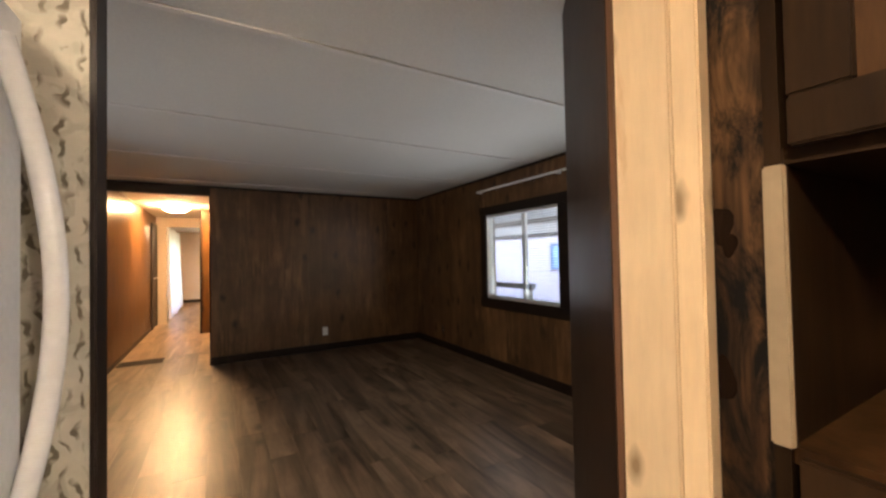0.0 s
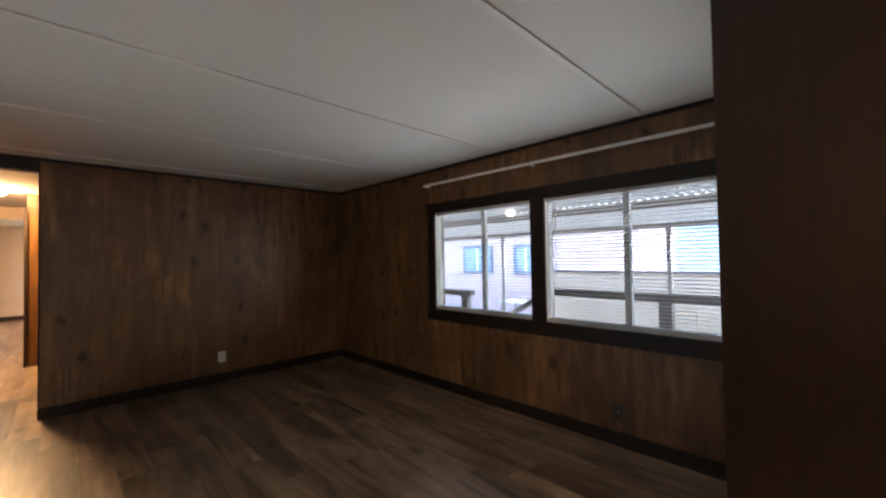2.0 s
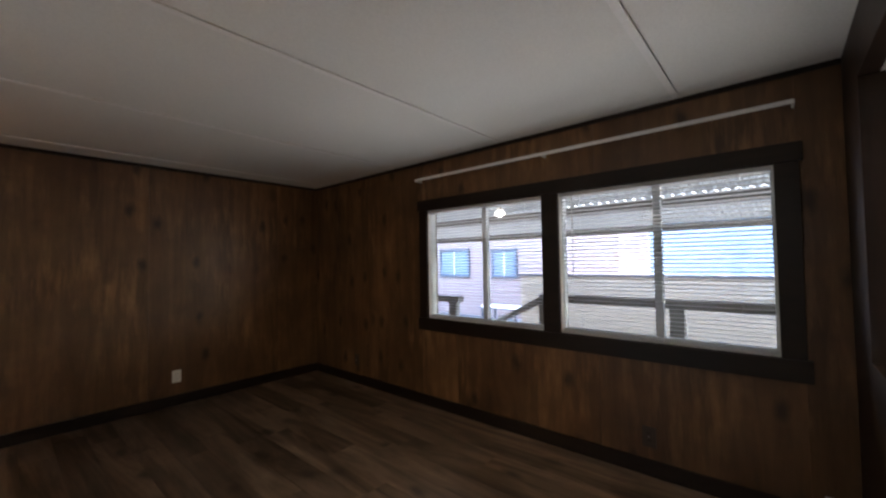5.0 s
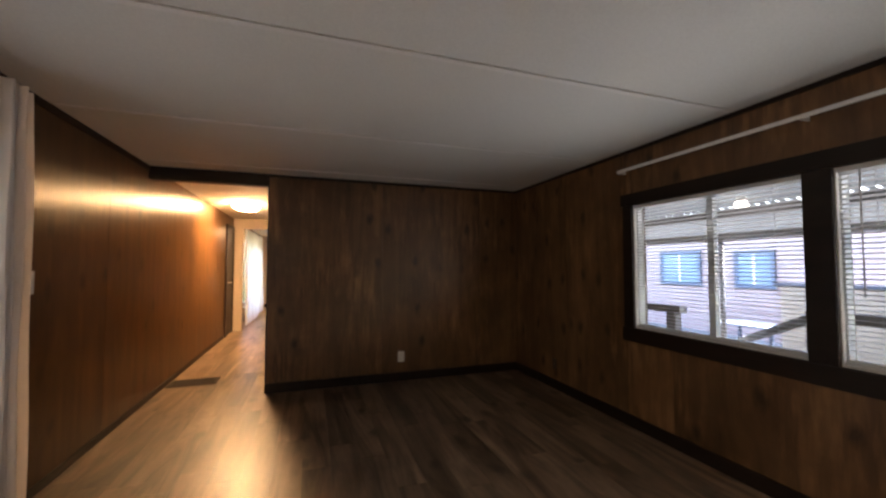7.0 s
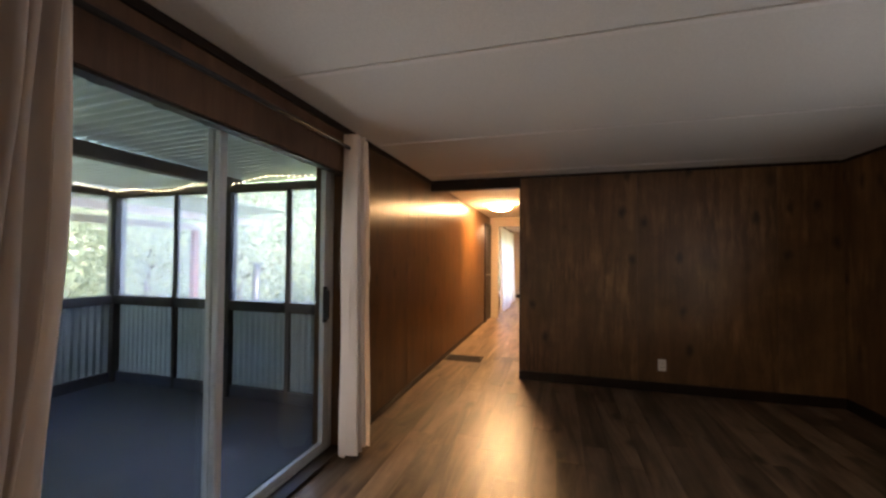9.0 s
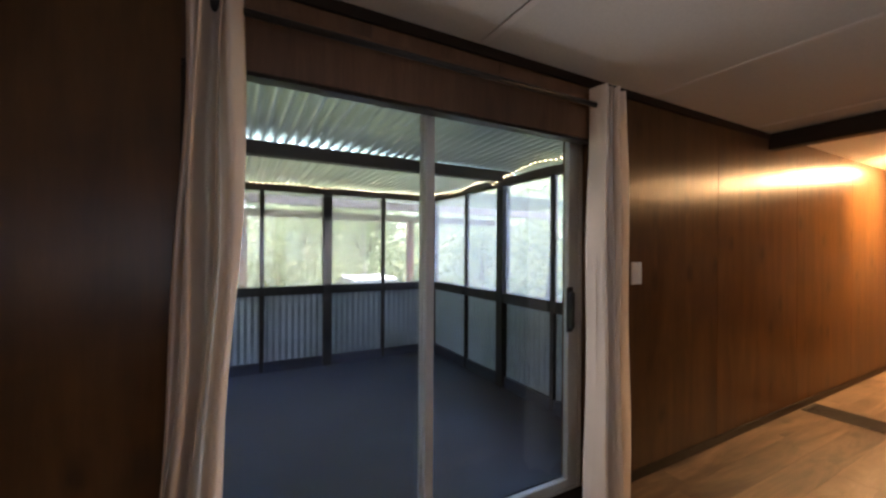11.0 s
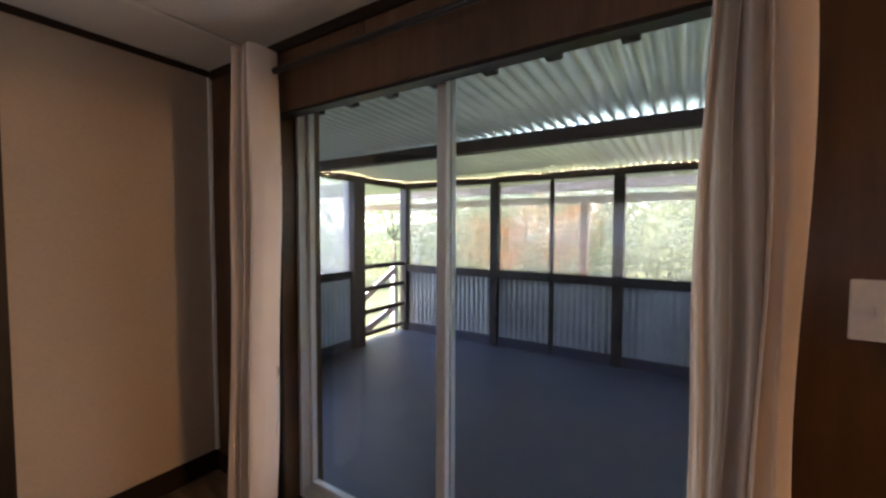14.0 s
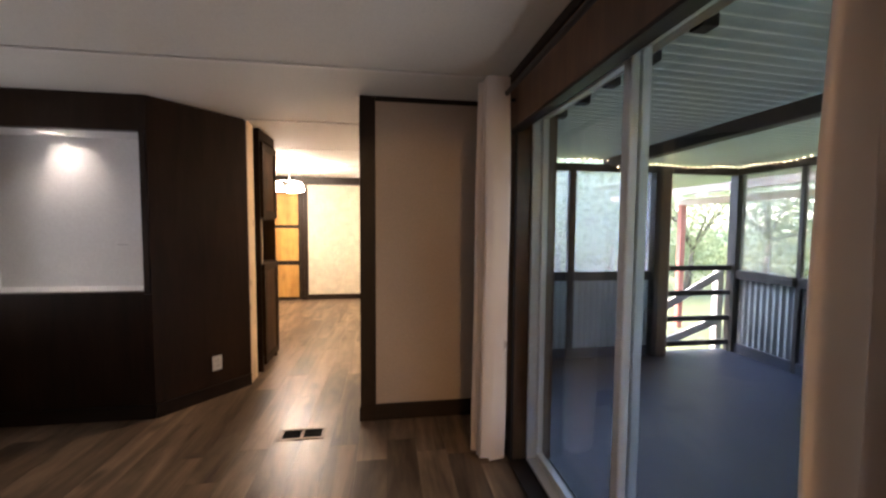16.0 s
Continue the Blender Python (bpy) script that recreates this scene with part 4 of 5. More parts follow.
# ---- outlets and switches ----
def plate(name, at, axis, label, material, rocker=False, w=0.075, h=0.118, turn=0.0):
    """A cover plate against a wall; axis is the way that it faces."""
    ob = thing(name, at, label, name.replace("_", " "))
    def lay(a0, a1, o0, o1, z0, z1):
        return (o0, o1, a0, a1, z0, z1)
    def add(nm, rows, m, bev=0.0):
        bm = bevelled(boxes(*rows), bev)
        rot = Matrix.Rotation(axis, 3, "Z")
        for v in bm.verts:
            v.co = rot @ v.co + Vector(at)
        return part(nm, bm, m, ob)
    add("cover", [lay(-w / 2, w / 2, 0.0005, 0.006, -h / 2, h / 2)], material, 0.002)
    if rocker:
        add("toggle", [lay(-0.005, 0.005, 0.006, 0.016, -0.012, 0.012)], material, 0.002)
    else:
        for dz in (-0.021, 0.021):
            add("socket", [lay(-0.015, 0.015, 0.0062, 0.0075, dz - 0.013, dz + 0.013)], material, 0.001)
            add("slot", [lay(-0.008, -0.005, 0.0076, 0.0082, dz - 0.004, dz + 0.006), lay(0.005, 0.008, 0.0076, 0.0082, dz - 0.004, dz + 0.006)], SLOT)
    add("screw", [lay(-0.003, 0.003, 0.0062, 0.0072, -0.003, 0.003)], CHROME)
    return ob


plate("wall_outlet", (1.354, YF, 0.275), -math.pi / 2, "white plastic outlet on the knotty far wall", PLASTIC)
plate("wall_outlet", (XR, 4.968, 0.26), math.pi, "brown plastic outlet on the window wall", BROWN_PLASTIC)
plate("wall_outlet", (XR, 2.01, 0.235), math.pi, "brown plastic outlet under the window", BROWN_PLASTIC, w=0.08, h=0.125)
plate("wall_outlet", (XR - 0.001, 1.2, 0.11), math.pi, "white plastic outlet near the niche", PLASTIC)
plate("wall_outlet", (0.95 - 0.001, 0.785 + 0.004, 0.28), math.atan2(d.x, -d.y), "white plastic outlet on the dark diagonal panel", PLASTIC)
plate("light_switch", (XL, 3.985, 1.23), 0, "white switch plate beside the curtain", PLASTIC, True, 0.085, 0.13)
plate("light_switch", (XL, 4.15, 1.222), 0, "white switch plate on brown panelling", PLASTIC, True, 0.095, 0.132)

# ---- screened porch outside the sliding door ----
PX, PY0, PY1 = -4.33, 0.24, 4.43
PXE = -1.385                                  # house end of the porch
structure("porch_floor", boxes((PX - 0.1, XL - 0.245, PY0 - 0.1, PY1 + 0.1, -0.12, -0.01)), PORCH_FLOOR, "dark blue-grey carpeted porch floor", "floor")
porch = thing("porch_frame", (PX, 2.4, -0.01), "dark stained timber porch frame with tin panels", "porch")
RZ0, RZ1, TZ, KZ = 0.83, 0.926, 1.985, 0.1     # rail, top beam, kickboard


def post(x, y, w, z1=None):
    part("post", bevelled(boxes((x - w / 2, x + w / 2, y - w / 2, y + w / 2, -0.01, z1 or TZ)), 0.004), PORCH_WOOD, porch)


def bay(axis, at, a, b):
    """One bay between two posts: rail, tin panel with its frame, kickboard and screen."""
    def put(nm, across, lo, hi, m, label="", bev=0.0):
        rows = (at - across, at + across, a, b, lo, hi) if axis == "y" else (a, b, at - across, at + across, lo, hi)
        bm = boxes(rows)
        part(nm, bevelled(bm, bev) if bev else bm, m, porch, label)
    put("rail", 0.045, RZ0, RZ1, PORCH_WOOD, "", 0.004)
    put("kickboard", 0.02, -0.01, KZ, PORCH_FLOOR)
    put("screen", 0.0003, RZ1, TZ, SCREEN, "fine grey insect screen")
    u = (0, b - a, 0) if axis == "y" else (b - a, 0, 0)
    p = (at - 0.012, a, KZ) if axis == "y" else (a, at + 0.012, KZ)
    part("tin_panel", corrugated(bmesh.new(), p, u, (0, 0, RZ0 - KZ), 0.009, 0.066), TIN, porch, "galvanised corrugated tin")


def run(axis, at, posts, end0=None, end1=None):
    """Posts with the bays between them; end0 and end1 are bare ends without a post."""
    for c, w in posts:
        post(*((at, c) if axis == "y" else (c, at)), w)
    edges = ([(end0, 0)] if end0 is not None else []) + list(posts) + ([(end1, 0)] if end1 is not None else [])
    for (c0, w0), (c1, w1) in zip(edges, edges[1:]):
        bay(axis, at, c0 + w0 / 2 + 0.0005, c1 - w1 / 2 - 0.0005)


run("y", PX, ((PY0, 0.11), (0.945, 0.045), (1.632, 0.1), (2.333, 0.045), (3.029, 0.1), (3.72, 0.045), (PY1, 0.12)))
part("top_beam", bevelled(boxes((PX - 0.05, PX + 0.05, PY0 - 0.05, PY1 + 0.06, TZ, TZ + 0.075)), 0.005), PORCH_WOOD, porch)
run("x", PY1, ((-3.47, 0.045), (-2.79, 0.1), (-2.095, 0.045)), PX + 0.06, PXE)
part("top_beam", bevelled(boxes((PX + 0.05, PXE, PY1 - 0.04, PY1 + 0.04, TZ, TZ + 0.075)), 0.005), PORCH_WOOD, porch)
# south side with a barred gate
run("x", PY0, ((-3.34, 0.18), (-2.34, 0.07)), None, PXE)
part("top_beam", bevelled(boxes((PX + 0.05, PXE, PY0 - 0.04, PY0 + 0.04, TZ, TZ + 0.075)), 0.005), PORCH_WOOD, porch)
part("gate_jamb", bevelled(boxes((-3.47, -3.4315, PY0 - 0.03, PY0 + 0.05, -0.01, TZ)), 0.003), DECK_WOOD, porch, "weathered grey gate jamb")
for z in (0.1, 0.38, 0.67, 0.95):
    part("gate_bar", bevelled(boxes((PX + 0.056, -3.471, PY0 - 0.02, PY0 + 0.02, z - 0.028, z + 0.028)), 0.003), PORCH_WOOD, porch)

roof = thing("porch_roof", (-2.6, 2.4, 2.1), "pale green-grey corrugated porch roof on dark beams", "roof")
part("roof_sheet", corrugated(bmesh.new(), (-1.385, PY0 - 0.3, 2.21), (0, PY1 - PY0 + 0.6, 0), (-1.5, 0, -0.052), 0.022, 0.08), ROOF_TIN, roof)
part("roof_sheet", corrugated(bmesh.new(), (-2.87, PY0 - 0.3, 2.125), (0, PY1 - PY0 + 0.6, 0), (-1.62, 0, -0.015), 0.015, 0.08), ROOF_TIN, roof)
part("beam", bevelled(boxes((-2.84, -2.74, PY0 - 0.1, PY1 + 0.1, 2.03, 2.13)), 0.004), PORCH_WOOD, roof)
part("ledger", boxes((-1.42, -1.385, PY0 - 0.1, PY1 + 0.1, 2.06, 2.15)), WHITE, roof)
bracket = mesh_of("bracket", bevelled(boxes((-0.03, 0.03, -0.03, 0.03, -0.05, 0.05)), 0.003), PORCH_WOOD)
for k in range(16):
    piece("bracket", bracket, roof, (-1.43, PY0 + 0.08 + k * 0.262, 2.09))

strung = thing("string_lights", (PX + 0.08, 2.4, 2.08), "string of small warm bulbs along the porch beams", "string lights")
SN, SS = PY1 - 0.07, PY0 + 0.07
pts = [(PX + 0.08, SS + i * ((SN - SS) / 66), 2.064 + 0.01 * math.sin(i * 0.55)) for i in range(67)]
for i in range(1, 41):
    x = PX + 0.08 + i * 0.0625
    pts.append((x, SN, 2.05 + 0.018 * math.sin(i * 0.45) + 0.07 * max(0.0, (x + 3.4) / 1.6) - 0.05 * math.exp(-((x + 2.86) / 0.06) ** 2)))
side = [(PX + 0.08 + i * 0.0625, SS, 2.066 + 0.012 * math.sin(i * 0.5) + 0.03 * (PX + 0.08 + i * 0.0625 > -2.8) - 0.04 * math.exp(-((PX + 0.08 + i * 0.0625 + 2.86) / 0.06) ** 2)) for i in range(1, 41)]
part("cable", path_tube(path_tube(bmesh.new(), pts, 0.003, 5), [pts[0]] + side, 0.003, 5), BLACK, strung)
bulb = mesh_of("bulb", dome(dome(bmesh.new(), (0, 0, 0), 0.0045, 0.006, True, 8, 3), (0, 0, 0), 0.0045, 0.004, False, 8, 3), BULB_GLOW)
for p in pts + side:
    piece("bulb", bulb, strung, (p[0], p[1], p[2] - 0.006))

stair = thing("stair_rail", (-3.9, PY0 - 0.2, -0.7), "pale weathered timber stair rail outside the porch gate", "handrail")
for x in (-4.32, -3.5):
    part("post", bevelled(boxes((x - 0.04, x + 0.04, PY0 - 0.24, PY0 - 0.16, -0.7, 0.9 if x < -4 else 0.47)), 0.004), STAIR_PAINT, stair)
for z0, z1 in ((0.42, 0.86), (0.02, 0.32)):
    bm = boxes((-4.28, -3.46, PY0 - 0.159, PY0 - 0.13, -0.05, 0.05))
    for v in bm.verts:
        v.co.z += z1 + (z0 - z1) * (v.co.x + 4.28) / 0.82
    part("board", bevelled(bm, 0.004), STAIR_PAINT, stair)

# second roof and red posts past the porch
outer = thing("outer_shelter", (-6.5, 2.2, -0.6), "low shelter roof on faded red posts beyond the porch", "shelter")
part("roof_sheet", corrugated(bmesh.new(), (-4.55, -3.5, 2.2), (0, 11.0, 0), (-2.2, 0, -0.1), 0.012, 0.09), ROOF_TIN, outer)
part("fascia", bevelled(boxes((-6.66, -6.6, -3.5, 7.5, 1.865, 1.99)), 0.004), PALE_PINK, outer)
part("rafter_beam", bevelled(boxes((-5.2, -5.1, -3.5, 7.5, 1.93, 2.04)), 0.004), PALE_PINK, outer)
for y in (-3.2, -0.39, 2.2, 5.05, 7.3):
    part("post", bevelled(boxes((-6.57, -6.46, y - 0.055, y + 0.055, -0.7, 1.87)), 0.004), RED_POST, outer)

# ---- ground, lawn and trees ----
structure("ground", boxes((-400, 400, -400, 400, -0.9, -0.7)), GRASS, "green lawn reaching away", "ground")


structure("driveway", boxes((4.45, 19.5, -30, 40, -0.7, -0.69)), CONCRETE, "pale concrete drive under the carport", "driveway")


def tree(x, y, h, leaves, label, seed, spread=1.0):
    rnd = random.Random(seed)
    t = thing("tree", (x, y, -0.7), label, "tree", "garden trees")
    bm = bmesh.new()
    base, fork = Vector((x, y, -0.72)), Vector((x + rnd.uniform(-0.2, 0.2), y + rnd.uniform(-0.2, 0.2), -0.7 + h * 0.24))
    tube(bm, base, fork, h * 0.018, 9, h * 0.012)
    tips = []
    for k in range(7):
        a = k * 0.9 + rnd.uniform(0, 0.6)
        r = h * rnd.uniform(0.14, 0.3) * spread
        tip = fork + Vector((math.cos(a) * r, math.sin(a) * r, h * rnd.uniform(0.04, 0.58)))
        tube(bm, fork, tip, h * 0.007, 6, h * 0.002)
        tips.append(tip)
    part("trunk", bm, BARK, t)
    verts, faces = [], []
    for tip in tips + [fork, fork + Vector((0, 0, h * 0.4)), fork + Vector((0, 0, h * 0.2))]:
        rad = h * rnd.uniform(0.13, 0.21) * spread
        for _ in range(1300):
            p = tip + Vector((rnd.gauss(0, 0.55), rnd.gauss(0, 0.55), rnd.gauss(0, 0.45))) * rad
            s = h * rnd.uniform(0.006, 0.013)
            u = Vector((rnd.uniform(-1, 1), rnd.uniform(-1, 1), rnd.uniform(-1, 1))).normalized()
            w = u.orthogonal().normalized()
            i = len(verts)
            verts += [p - u * s, p + w * s * 0.5, p + u * s, p - w * s * 0.5]
            faces.append((i, i + 1, i + 2, i + 3))
    me = bpy.data.meshes.new("crown")
    me.from_pydata([v - Vector((x, y, -0.7)) for v in verts], [], faces)
    me.materials.append(leaves)
    ob = new("crown", me)
    ob.parent = t


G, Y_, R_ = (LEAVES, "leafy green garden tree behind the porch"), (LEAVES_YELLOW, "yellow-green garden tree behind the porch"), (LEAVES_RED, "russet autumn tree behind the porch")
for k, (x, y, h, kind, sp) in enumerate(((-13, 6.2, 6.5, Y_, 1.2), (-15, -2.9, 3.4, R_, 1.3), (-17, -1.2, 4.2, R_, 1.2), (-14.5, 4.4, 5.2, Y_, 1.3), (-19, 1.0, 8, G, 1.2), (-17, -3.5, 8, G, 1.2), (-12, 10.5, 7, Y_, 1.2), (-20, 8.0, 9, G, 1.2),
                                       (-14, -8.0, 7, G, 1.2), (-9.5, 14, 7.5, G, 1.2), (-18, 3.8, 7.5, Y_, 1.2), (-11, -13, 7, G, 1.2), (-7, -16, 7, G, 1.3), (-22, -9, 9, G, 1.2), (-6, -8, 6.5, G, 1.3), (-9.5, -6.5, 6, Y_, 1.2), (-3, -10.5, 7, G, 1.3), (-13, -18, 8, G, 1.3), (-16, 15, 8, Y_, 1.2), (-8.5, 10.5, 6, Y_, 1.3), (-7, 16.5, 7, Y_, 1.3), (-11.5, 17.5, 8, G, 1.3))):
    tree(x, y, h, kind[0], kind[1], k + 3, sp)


def woods(name, count, seed, near, far, tall, leaves, label):
    """A belt of loose foliage round the far side of the lawn."""
    verts, faces = [], []
    rnd = random.Random(seed)
    for _ in range(count):
        a = rnd.uniform(math.radians(60), math.radians(300))
        r = rnd.uniform(near, far)
        p = Vector((r * math.cos(a), r * math.sin(a), -0.7 + abs(rnd.gauss(0, 0.55)) * tall * (0.7 + 0.3 * math.sin(a * 23 + seed))))
        u = Vector((rnd.uniform(-1, 1), rnd.uniform(-1, 1), rnd.uniform(-1, 1))).normalized()
        w, s, i = u.orthogonal().normalized(), rnd.uniform(0.1, 0.3), len(verts)
        verts += [p - u * s, p + w * s * 0.6, p + u * s, p - w * s * 0.6]
        faces.append((i, i + 1, i + 2, i + 3))
    me = bpy.data.meshes.new(name)
    me.from_pydata(verts, [], faces)
    me.materials.append(leaves)
    tagged(new(name, me), label, "woods", "", "stuff")


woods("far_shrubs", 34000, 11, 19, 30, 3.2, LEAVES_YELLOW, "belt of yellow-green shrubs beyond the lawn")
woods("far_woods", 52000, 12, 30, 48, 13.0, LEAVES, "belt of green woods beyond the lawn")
sp = thing("stove_pipe", (-4.77, 7.0, -0.7), "dark metal flue pipe standing in the yard", "pipe")
part("pipe", tube(bmesh.new(), (-4.77, 7.0, -0.7), (-4.77, 7.0, 1.22), 0.06, 14), BLACK, sp)
part("cap", tube(bmesh.new(), (-4.77, 7.0, 1.22), (-4.77, 7.0, 1.25), 0.13, 16, 0.12), BLACK, sp)

CAR_WHITE = paint("white_car_paint", (0.72, 0.74, 0.77), 0.25, 0.05, 0.0)
CAR_GLASS = paint("dark_car_glass", (0.06, 0.07, 0.08), 0.08, 0.1, 0.0)


def loft(rows, half):
    """A car-like shell: a side profile of (x, z, width share) swept across the width."""
    bm = bmesh.new()
    left = [bm.verts.new((x, -half * w, z)) for x, z, w in rows]
    right = [bm.verts.new((x, half * w, z)) for x, z, w in rows]
    bm.faces.new(left), bm.faces.new(right[::-1])
    for i in range(len(rows)):
        j = (i + 1) % len(rows)
        bm.faces.new((left[j], left[i], right[i], right[j]))
    return bm


def car(x, y, label):
    """A parked saloon that faces the porch."""
    c = thing("car", (x, y, -0.7), label, "car")
    def at(bm):
        for v in bm.verts:
            v.co = Vector((v.co.x + x, v.co.y + y, v.co.z * 0.92 - 0.7))
        return bm
    part("body", at(bevelled(loft(((2.1, 0.3, 0.9), (2.15, 0.62, 0.94), (1.2, 0.86, 0.96), (-1.7, 0.92, 0.96), (-2.1, 0.8, 0.92), (-2.1, 0.3, 0.9)), 0.88), 0.04)), CAR_WHITE, c)
    part("roof", at(bevelled(loft(((0.25, 1.36, 0.66), (0.1, 1.41, 0.64), (-0.9, 1.42, 0.64), (-1.05, 1.37, 0.66)), 0.88), 0.01)), CAR_WHITE, c)
    part("windscreen", at(loft(((1.15, 0.87, 0.86), (0.27, 1.355, 0.66), (-1.06, 1.36, 0.66), (-1.62, 0.92, 0.86)), 0.88)), CAR_GLASS, c, "dark glass")
    for wx in (1.35, -1.35):
        for wy in (-0.8, 0.8):
            part("wheel", at(tube(bmesh.new(), (wx, wy - 0.09, 0.32), (wx, wy + 0.09, 0.32), 0.32, 20)), BLACK, c)


car(-9.6, 5.35, "white saloon car parked on the lawn beyond the porch")

# ---- carport side outside the windows ----
deck = thing("deck", (4.0, 3.0, -0.1), "grey timber deck with a railing outside the windows", "deck")
part("boards", boxes(*[(XR + 0.135 + k * 0.145, XR + 0.27 + k * 0.145, -3.0, 8.0, -0.14, -0.1) for k in range(10)]), DECK_WOOD, deck)
part("top_rail", bevelled(boxes((4.25, 4.37, -3.0, 3.45, 0.87, 0.95)), 0.006), DECK_WOOD, deck)
part("top_rail", bevelled(boxes((4.25, 4.37, 4.62, 8.0, 0.78, 0.86)), 0.006), DECK_WOOD, deck)
for y in (-1.2, 0.4, 2.09, 3.4):
    part("post", bevelled(boxes((4.26, 4.36, y - 0.06, y + 0.06, -0.7, 0.87)), 0.005), DECK_WOOD, deck)
for y in (4.74, 6.4):
    part("post", bevelled(boxes((4.26, 4.36, y - 0.06, y + 0.06, -0.7, 0.78)), 0.005), DECK_WOOD, deck)
bm = bmesh.new()
tube(bm, (4.31, 3.4, 0.9), (5.9, 5.3, 0.18), 0.045, 8)
part("stair_rail", bm, DECK_WOOD, deck)
bm = bmesh.new()
for k in range(4):
    bx(bm, 4.4 + 0.28 * k, 4.7 + 0.28 * k, 3.0, 4.6, -0.28 - 0.16 * k, -0.24 - 0.16 * k)
part("stairs", bm, DECK_WOOD, deck)

cp = thing("carport_roof", (5.5, 3.0, 2.1), "pale translucent corrugated carport roof on timber beams", "roof")
part("roof_sheet", corrugated(bmesh.new(), (XR + 0.14, -5.0, 2.34), (0, 16.0, 0), (2.66, 0, -0.24), 0.02, 0.11), CARPORT_TIN, cp)
part("roof_sheet", corrugated(bmesh.new(), (5.58, -5.0, 2.08), (0, 16.0, 0), (2.62, 0, -0.12), 0.02, 0.11), CARPORT_TIN, cp)
part("beam", bevelled(boxes((5.45, 5.57, -5, 11, 1.94, 2.05)), 0.005), DECK_WOOD, cp)
part("beam", bevelled(boxes((7.95, 8.07, -5, 11, 1.823, 1.935)), 0.005), DECK_WOOD, cp)
part("beam", bevelled(boxes((3.6, 3.7, -5, 11, 2.13, 2.24)), 0.005), DECK_WOOD, cp)
for y in (-3.0, 3.05, 6.8, 10.6):
    part("post", tube(bmesh.new(), (8.01, y, -0.7), (8.01, y, 1.83), 0.045, 10), DECK_WOOD, cp)
pg = thing("carport_lamp", (5.15, 4.52, 2.2), "round white globe lamp under the carport roof, lit", "lamp")
part("base", tube(bmesh.new(), (5.15, 4.52, 2.13), (5.15, 4.52, 2.08), 0.05, 16), PLASTIC, pg)
part("globe", dome(dome(bmesh.new(), (5.15, 4.52, 2.045), 0.075, 0.055, True, 18, 6), (5.15, 4.52, 2.045), 0.075, 0.04, False, 18, 6), PORCH_GLOW, pg, "glowing globe")

nh = thing("neighbour_house", (12.2, 9, -0.7), "pale pink clapboard house with grey-blue window trim", "house")
part("wall", boxes((12, 15.6, 4.9, 20, -0.7, 2.75)), PINK, nh)
board = mesh_of("board", boxes((-0.012, 0.012, -7.54, 7.54, -0.006, 0.006)), PINK)
for k in range(17):
    piece("board", board, nh, (11.99, 12.45, -0.55 + k * 0.2))
bm = bmesh.new()
vs = [bm.verts.new(p) for p in ((11.6, 4.6, 2.7), (16.0, 4.6, 2.7), (13.8, 4.6, 3.3), (11.6, 20.4, 2.7), (16.0, 20.4, 2.7), (13.8, 20.4, 3.3))]
for f in ((0, 1, 2), (3, 5, 4), (0, 2, 5, 3), (1, 4, 5, 2), (0, 3, 4, 1)):
    bm.faces.new([vs[i] for i in f])
part("roof", bm, ROOF_GREY, nh)
for y0, y1, z0, z1 in ((10.25, 11.75, 0.7, 1.8), (8.2, 9.25, 0.7, 1.75)):
    wn = part("window", bevelled(boxes((11.93, 11.985, y0, y1, z0, z0 + 0.1), (11.93, 11.985, y0, y1, z1 - 0.1, z1), (11.93, 11.985, y0, y0 + 0.1, z0 + 0.1, z1 - 0.1), (11.93, 11.985, y1 - 0.1, y1, z0 + 0.1, z1 - 0.1)), 0.006), BLUE_TRIM, nh, "window with grey-blue trim")
    part("bar", boxes((11.94, 11.959, (y0 + y1) / 2 - 0.03, (y0 + y1) / 2 + 0.03, z0 + 0.1, z1 - 0.1)), WHITE, wn, "white sash bar")
    part("pane", boxes((11.96, 11.98, y0 + 0.1, y1 - 0.1, z0 + 0.1, z1 - 0.1)), PANE_BLUE, wn, "pale blue pane")
ot = thing("garden_table", (9.5, 7.2, -0.69), "pale blue garden table standing on the drive", "table")
part("tabletop", bevelled(boxes((9.1, 9.9, 6.6, 7.8, 0.02, 0.06)), 0.006), BLUE, ot)
for dx in (9.18, 9.82):
    for dy in (6.68, 7.72):
        part("leg", boxes((dx - 0.03, dx + 0.03, dy - 0.03, dy + 0.03, -0.69, 0.02)), BLUE_TRIM, ot)
bh = thing("blue_house", (20, -2, -0.7), "pale blue house farther down the lane", "house")
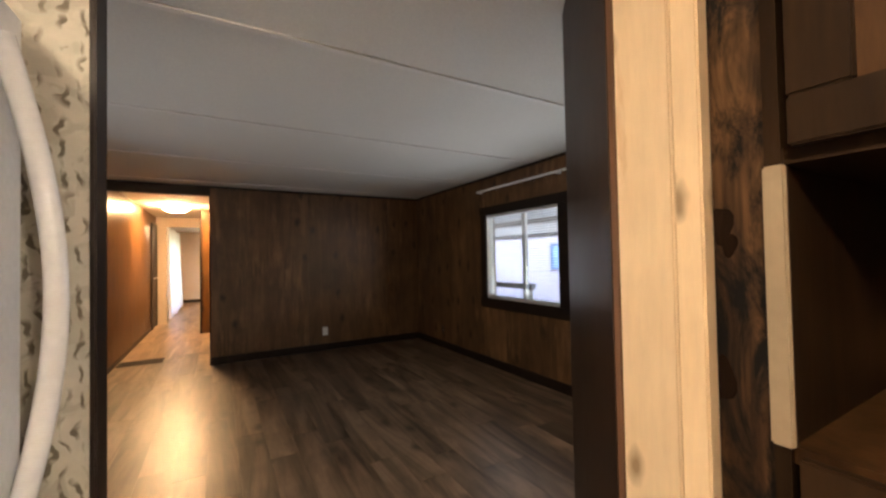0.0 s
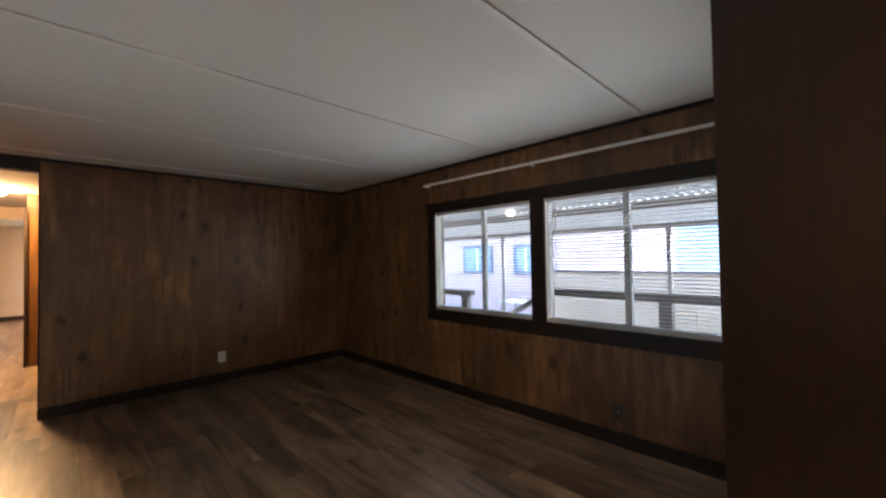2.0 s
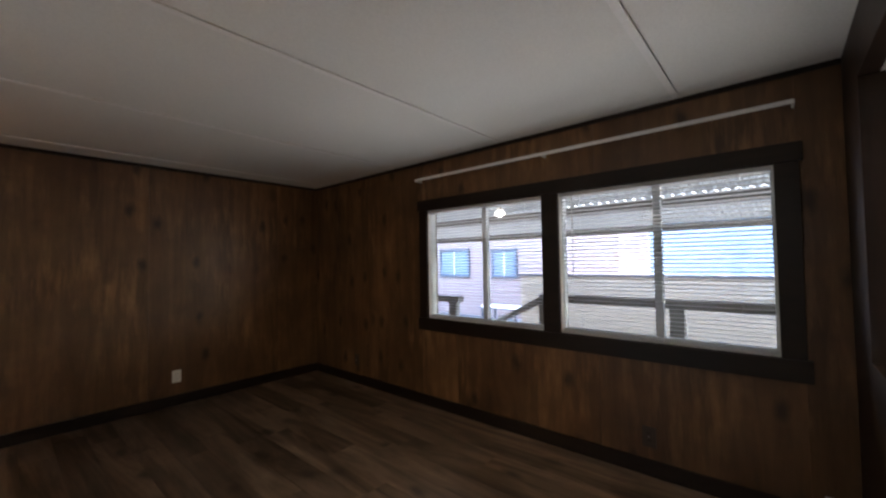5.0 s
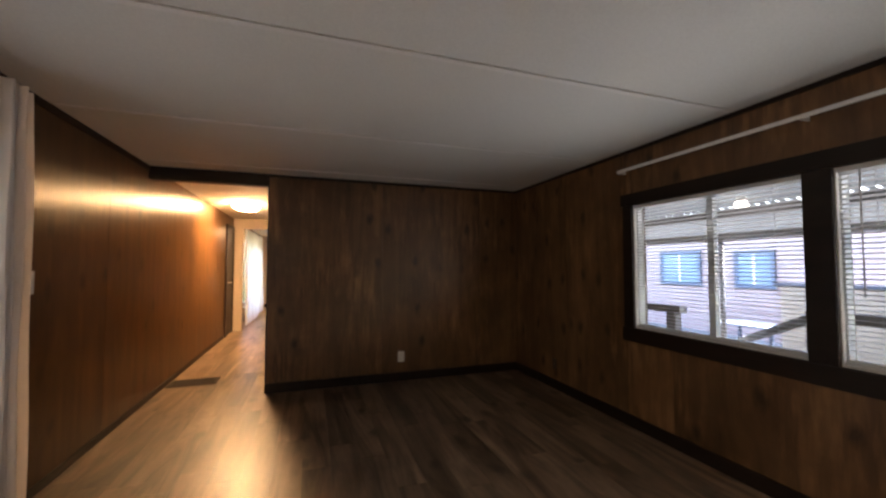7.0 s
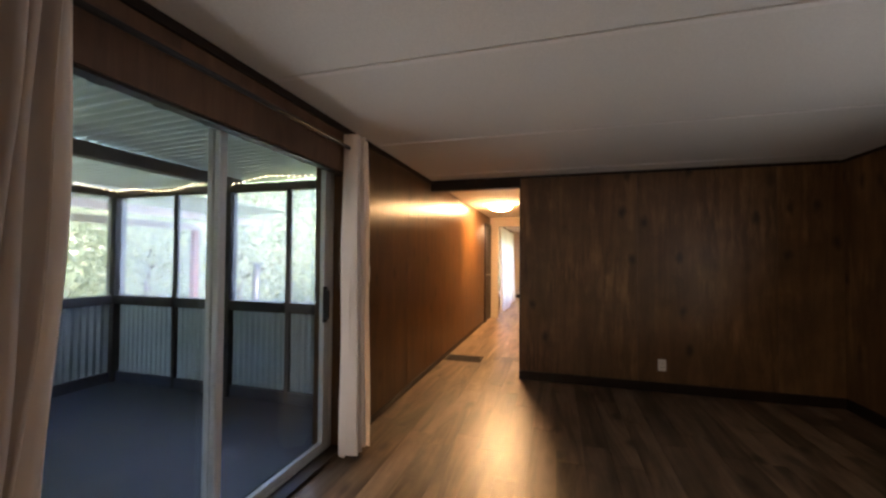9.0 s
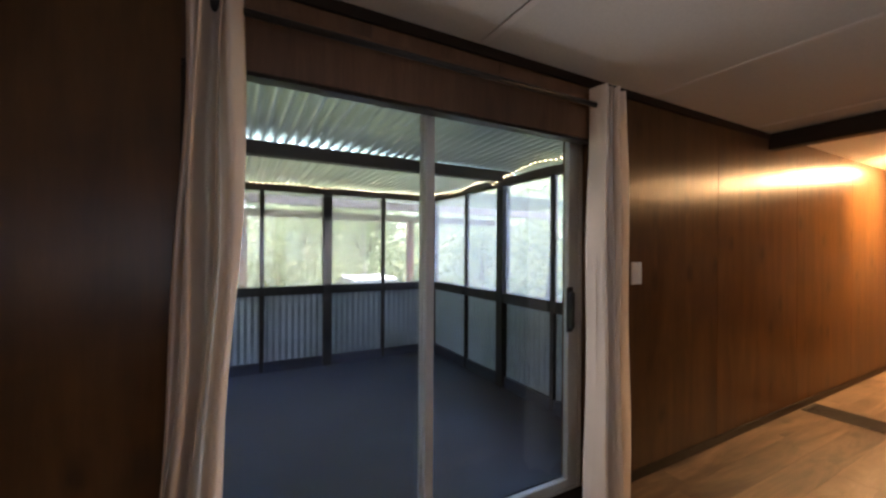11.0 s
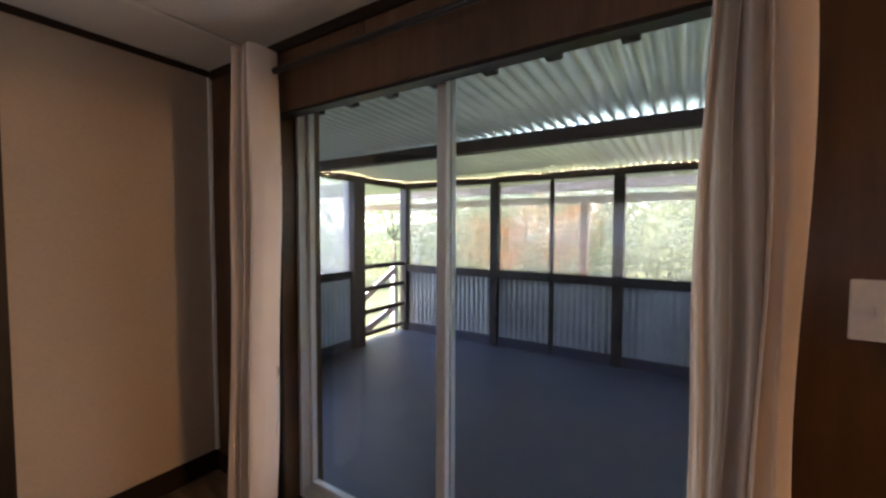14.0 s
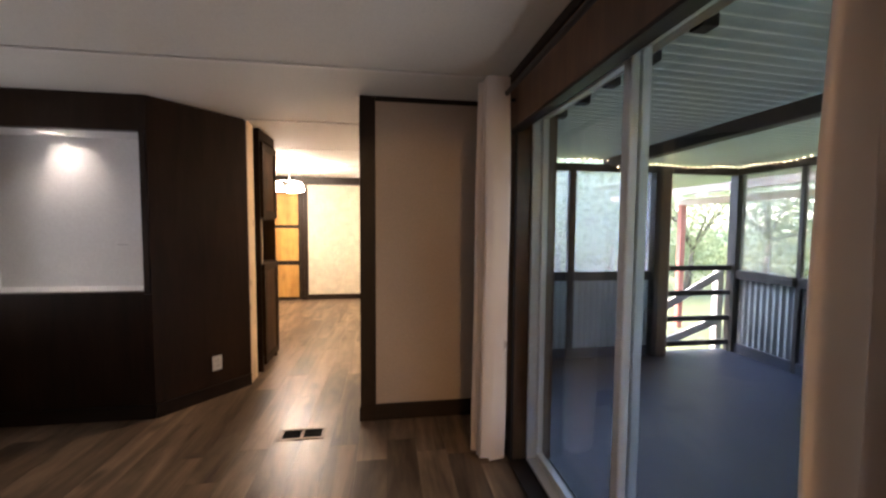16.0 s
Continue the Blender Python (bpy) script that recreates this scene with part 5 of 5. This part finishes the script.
part("wall", boxes((20, 26, -12, 7.3, -0.7, 3.2)), BLUE, bh)
bm = bmesh.new()
vs = [bm.verts.new(p) for p in ((19.5, -12.4, 3.15), (26.5, -12.4, 3.15), (23, -12.4, 4.8), (19.5, 7.7, 3.15), (26.5, 7.7, 3.15), (23, 7.7, 4.8))]
for f in ((0, 1, 2), (3, 5, 4), (0, 2, 5, 3), (1, 4, 5, 2), (0, 3, 4, 1)):
    bm.faces.new([vs[i] for i in f])
part("roof", bm, ROOF_GREY, bh)
fence = thing("fence", (9.2, 1, -0.7), "cream board fence with a dark top rail", "fence")
me = mesh_of("board", bevelled(boxes((-0.012, 0.012, -0.0988, 0.0988, -0.7, 0.93)), 0.003), FENCE)
for k in range(62):
    piece("board", me, fence, (9.2, -5.8 + k * 0.2, 0))
part("top_rail", bevelled(boxes((9.16, 9.24, -5.9, 6.6, 0.93, 0.985)), 0.004), BLUE_TRIM, fence)

# ---- floor planks ----
floor = structure("floor", boxes((XL, XR, YB, YE, -0.012, -0.0115)), TRIM_Y, "grey-brown wood plank floor", "floor")
PW, PL = 0.182, 1.22
full = mesh_of("plank", bevelled(boxes((-PW / 2 + 0.0004, PW / 2 - 0.0004, -PL / 2 + 0.0005, PL / 2 - 0.0005, -0.0115, 0)), 0.0007), PLANK)
rest = bmesh.new()
rnd = random.Random(5)
col = 0
x = XL
cut = {}
while x < XR - 0.01:
    wdt = min(PW, XR - x)
    y = YB - rnd.uniform(0.1, 1.1)
    while y < YE:
        y0, y1 = max(y, YB), min(y + PL, YE)
        if y1 - y0 > 0.02:
            near = y1 > -1.0 and y0 < 8.6 and not (x > 0.9 and y1 < 1.0) and not (x > 0 and y0 > 5.8)
            if near and y1 - y0 > PL - 0.01 and wdt > PW - 0.001:
                piece("plank", full, floor, (x + PW / 2, y + PL / 2, 0))
            else:
                bx(rest, x + 0.0004, x + wdt - 0.0004, y0 + 0.0005, y1 - 0.0005, -0.0115, 0)
        y += PL
    x += PW
o = part("planks", rest, PLANK, floor)
tagged(o, "", "", "", "stuff")
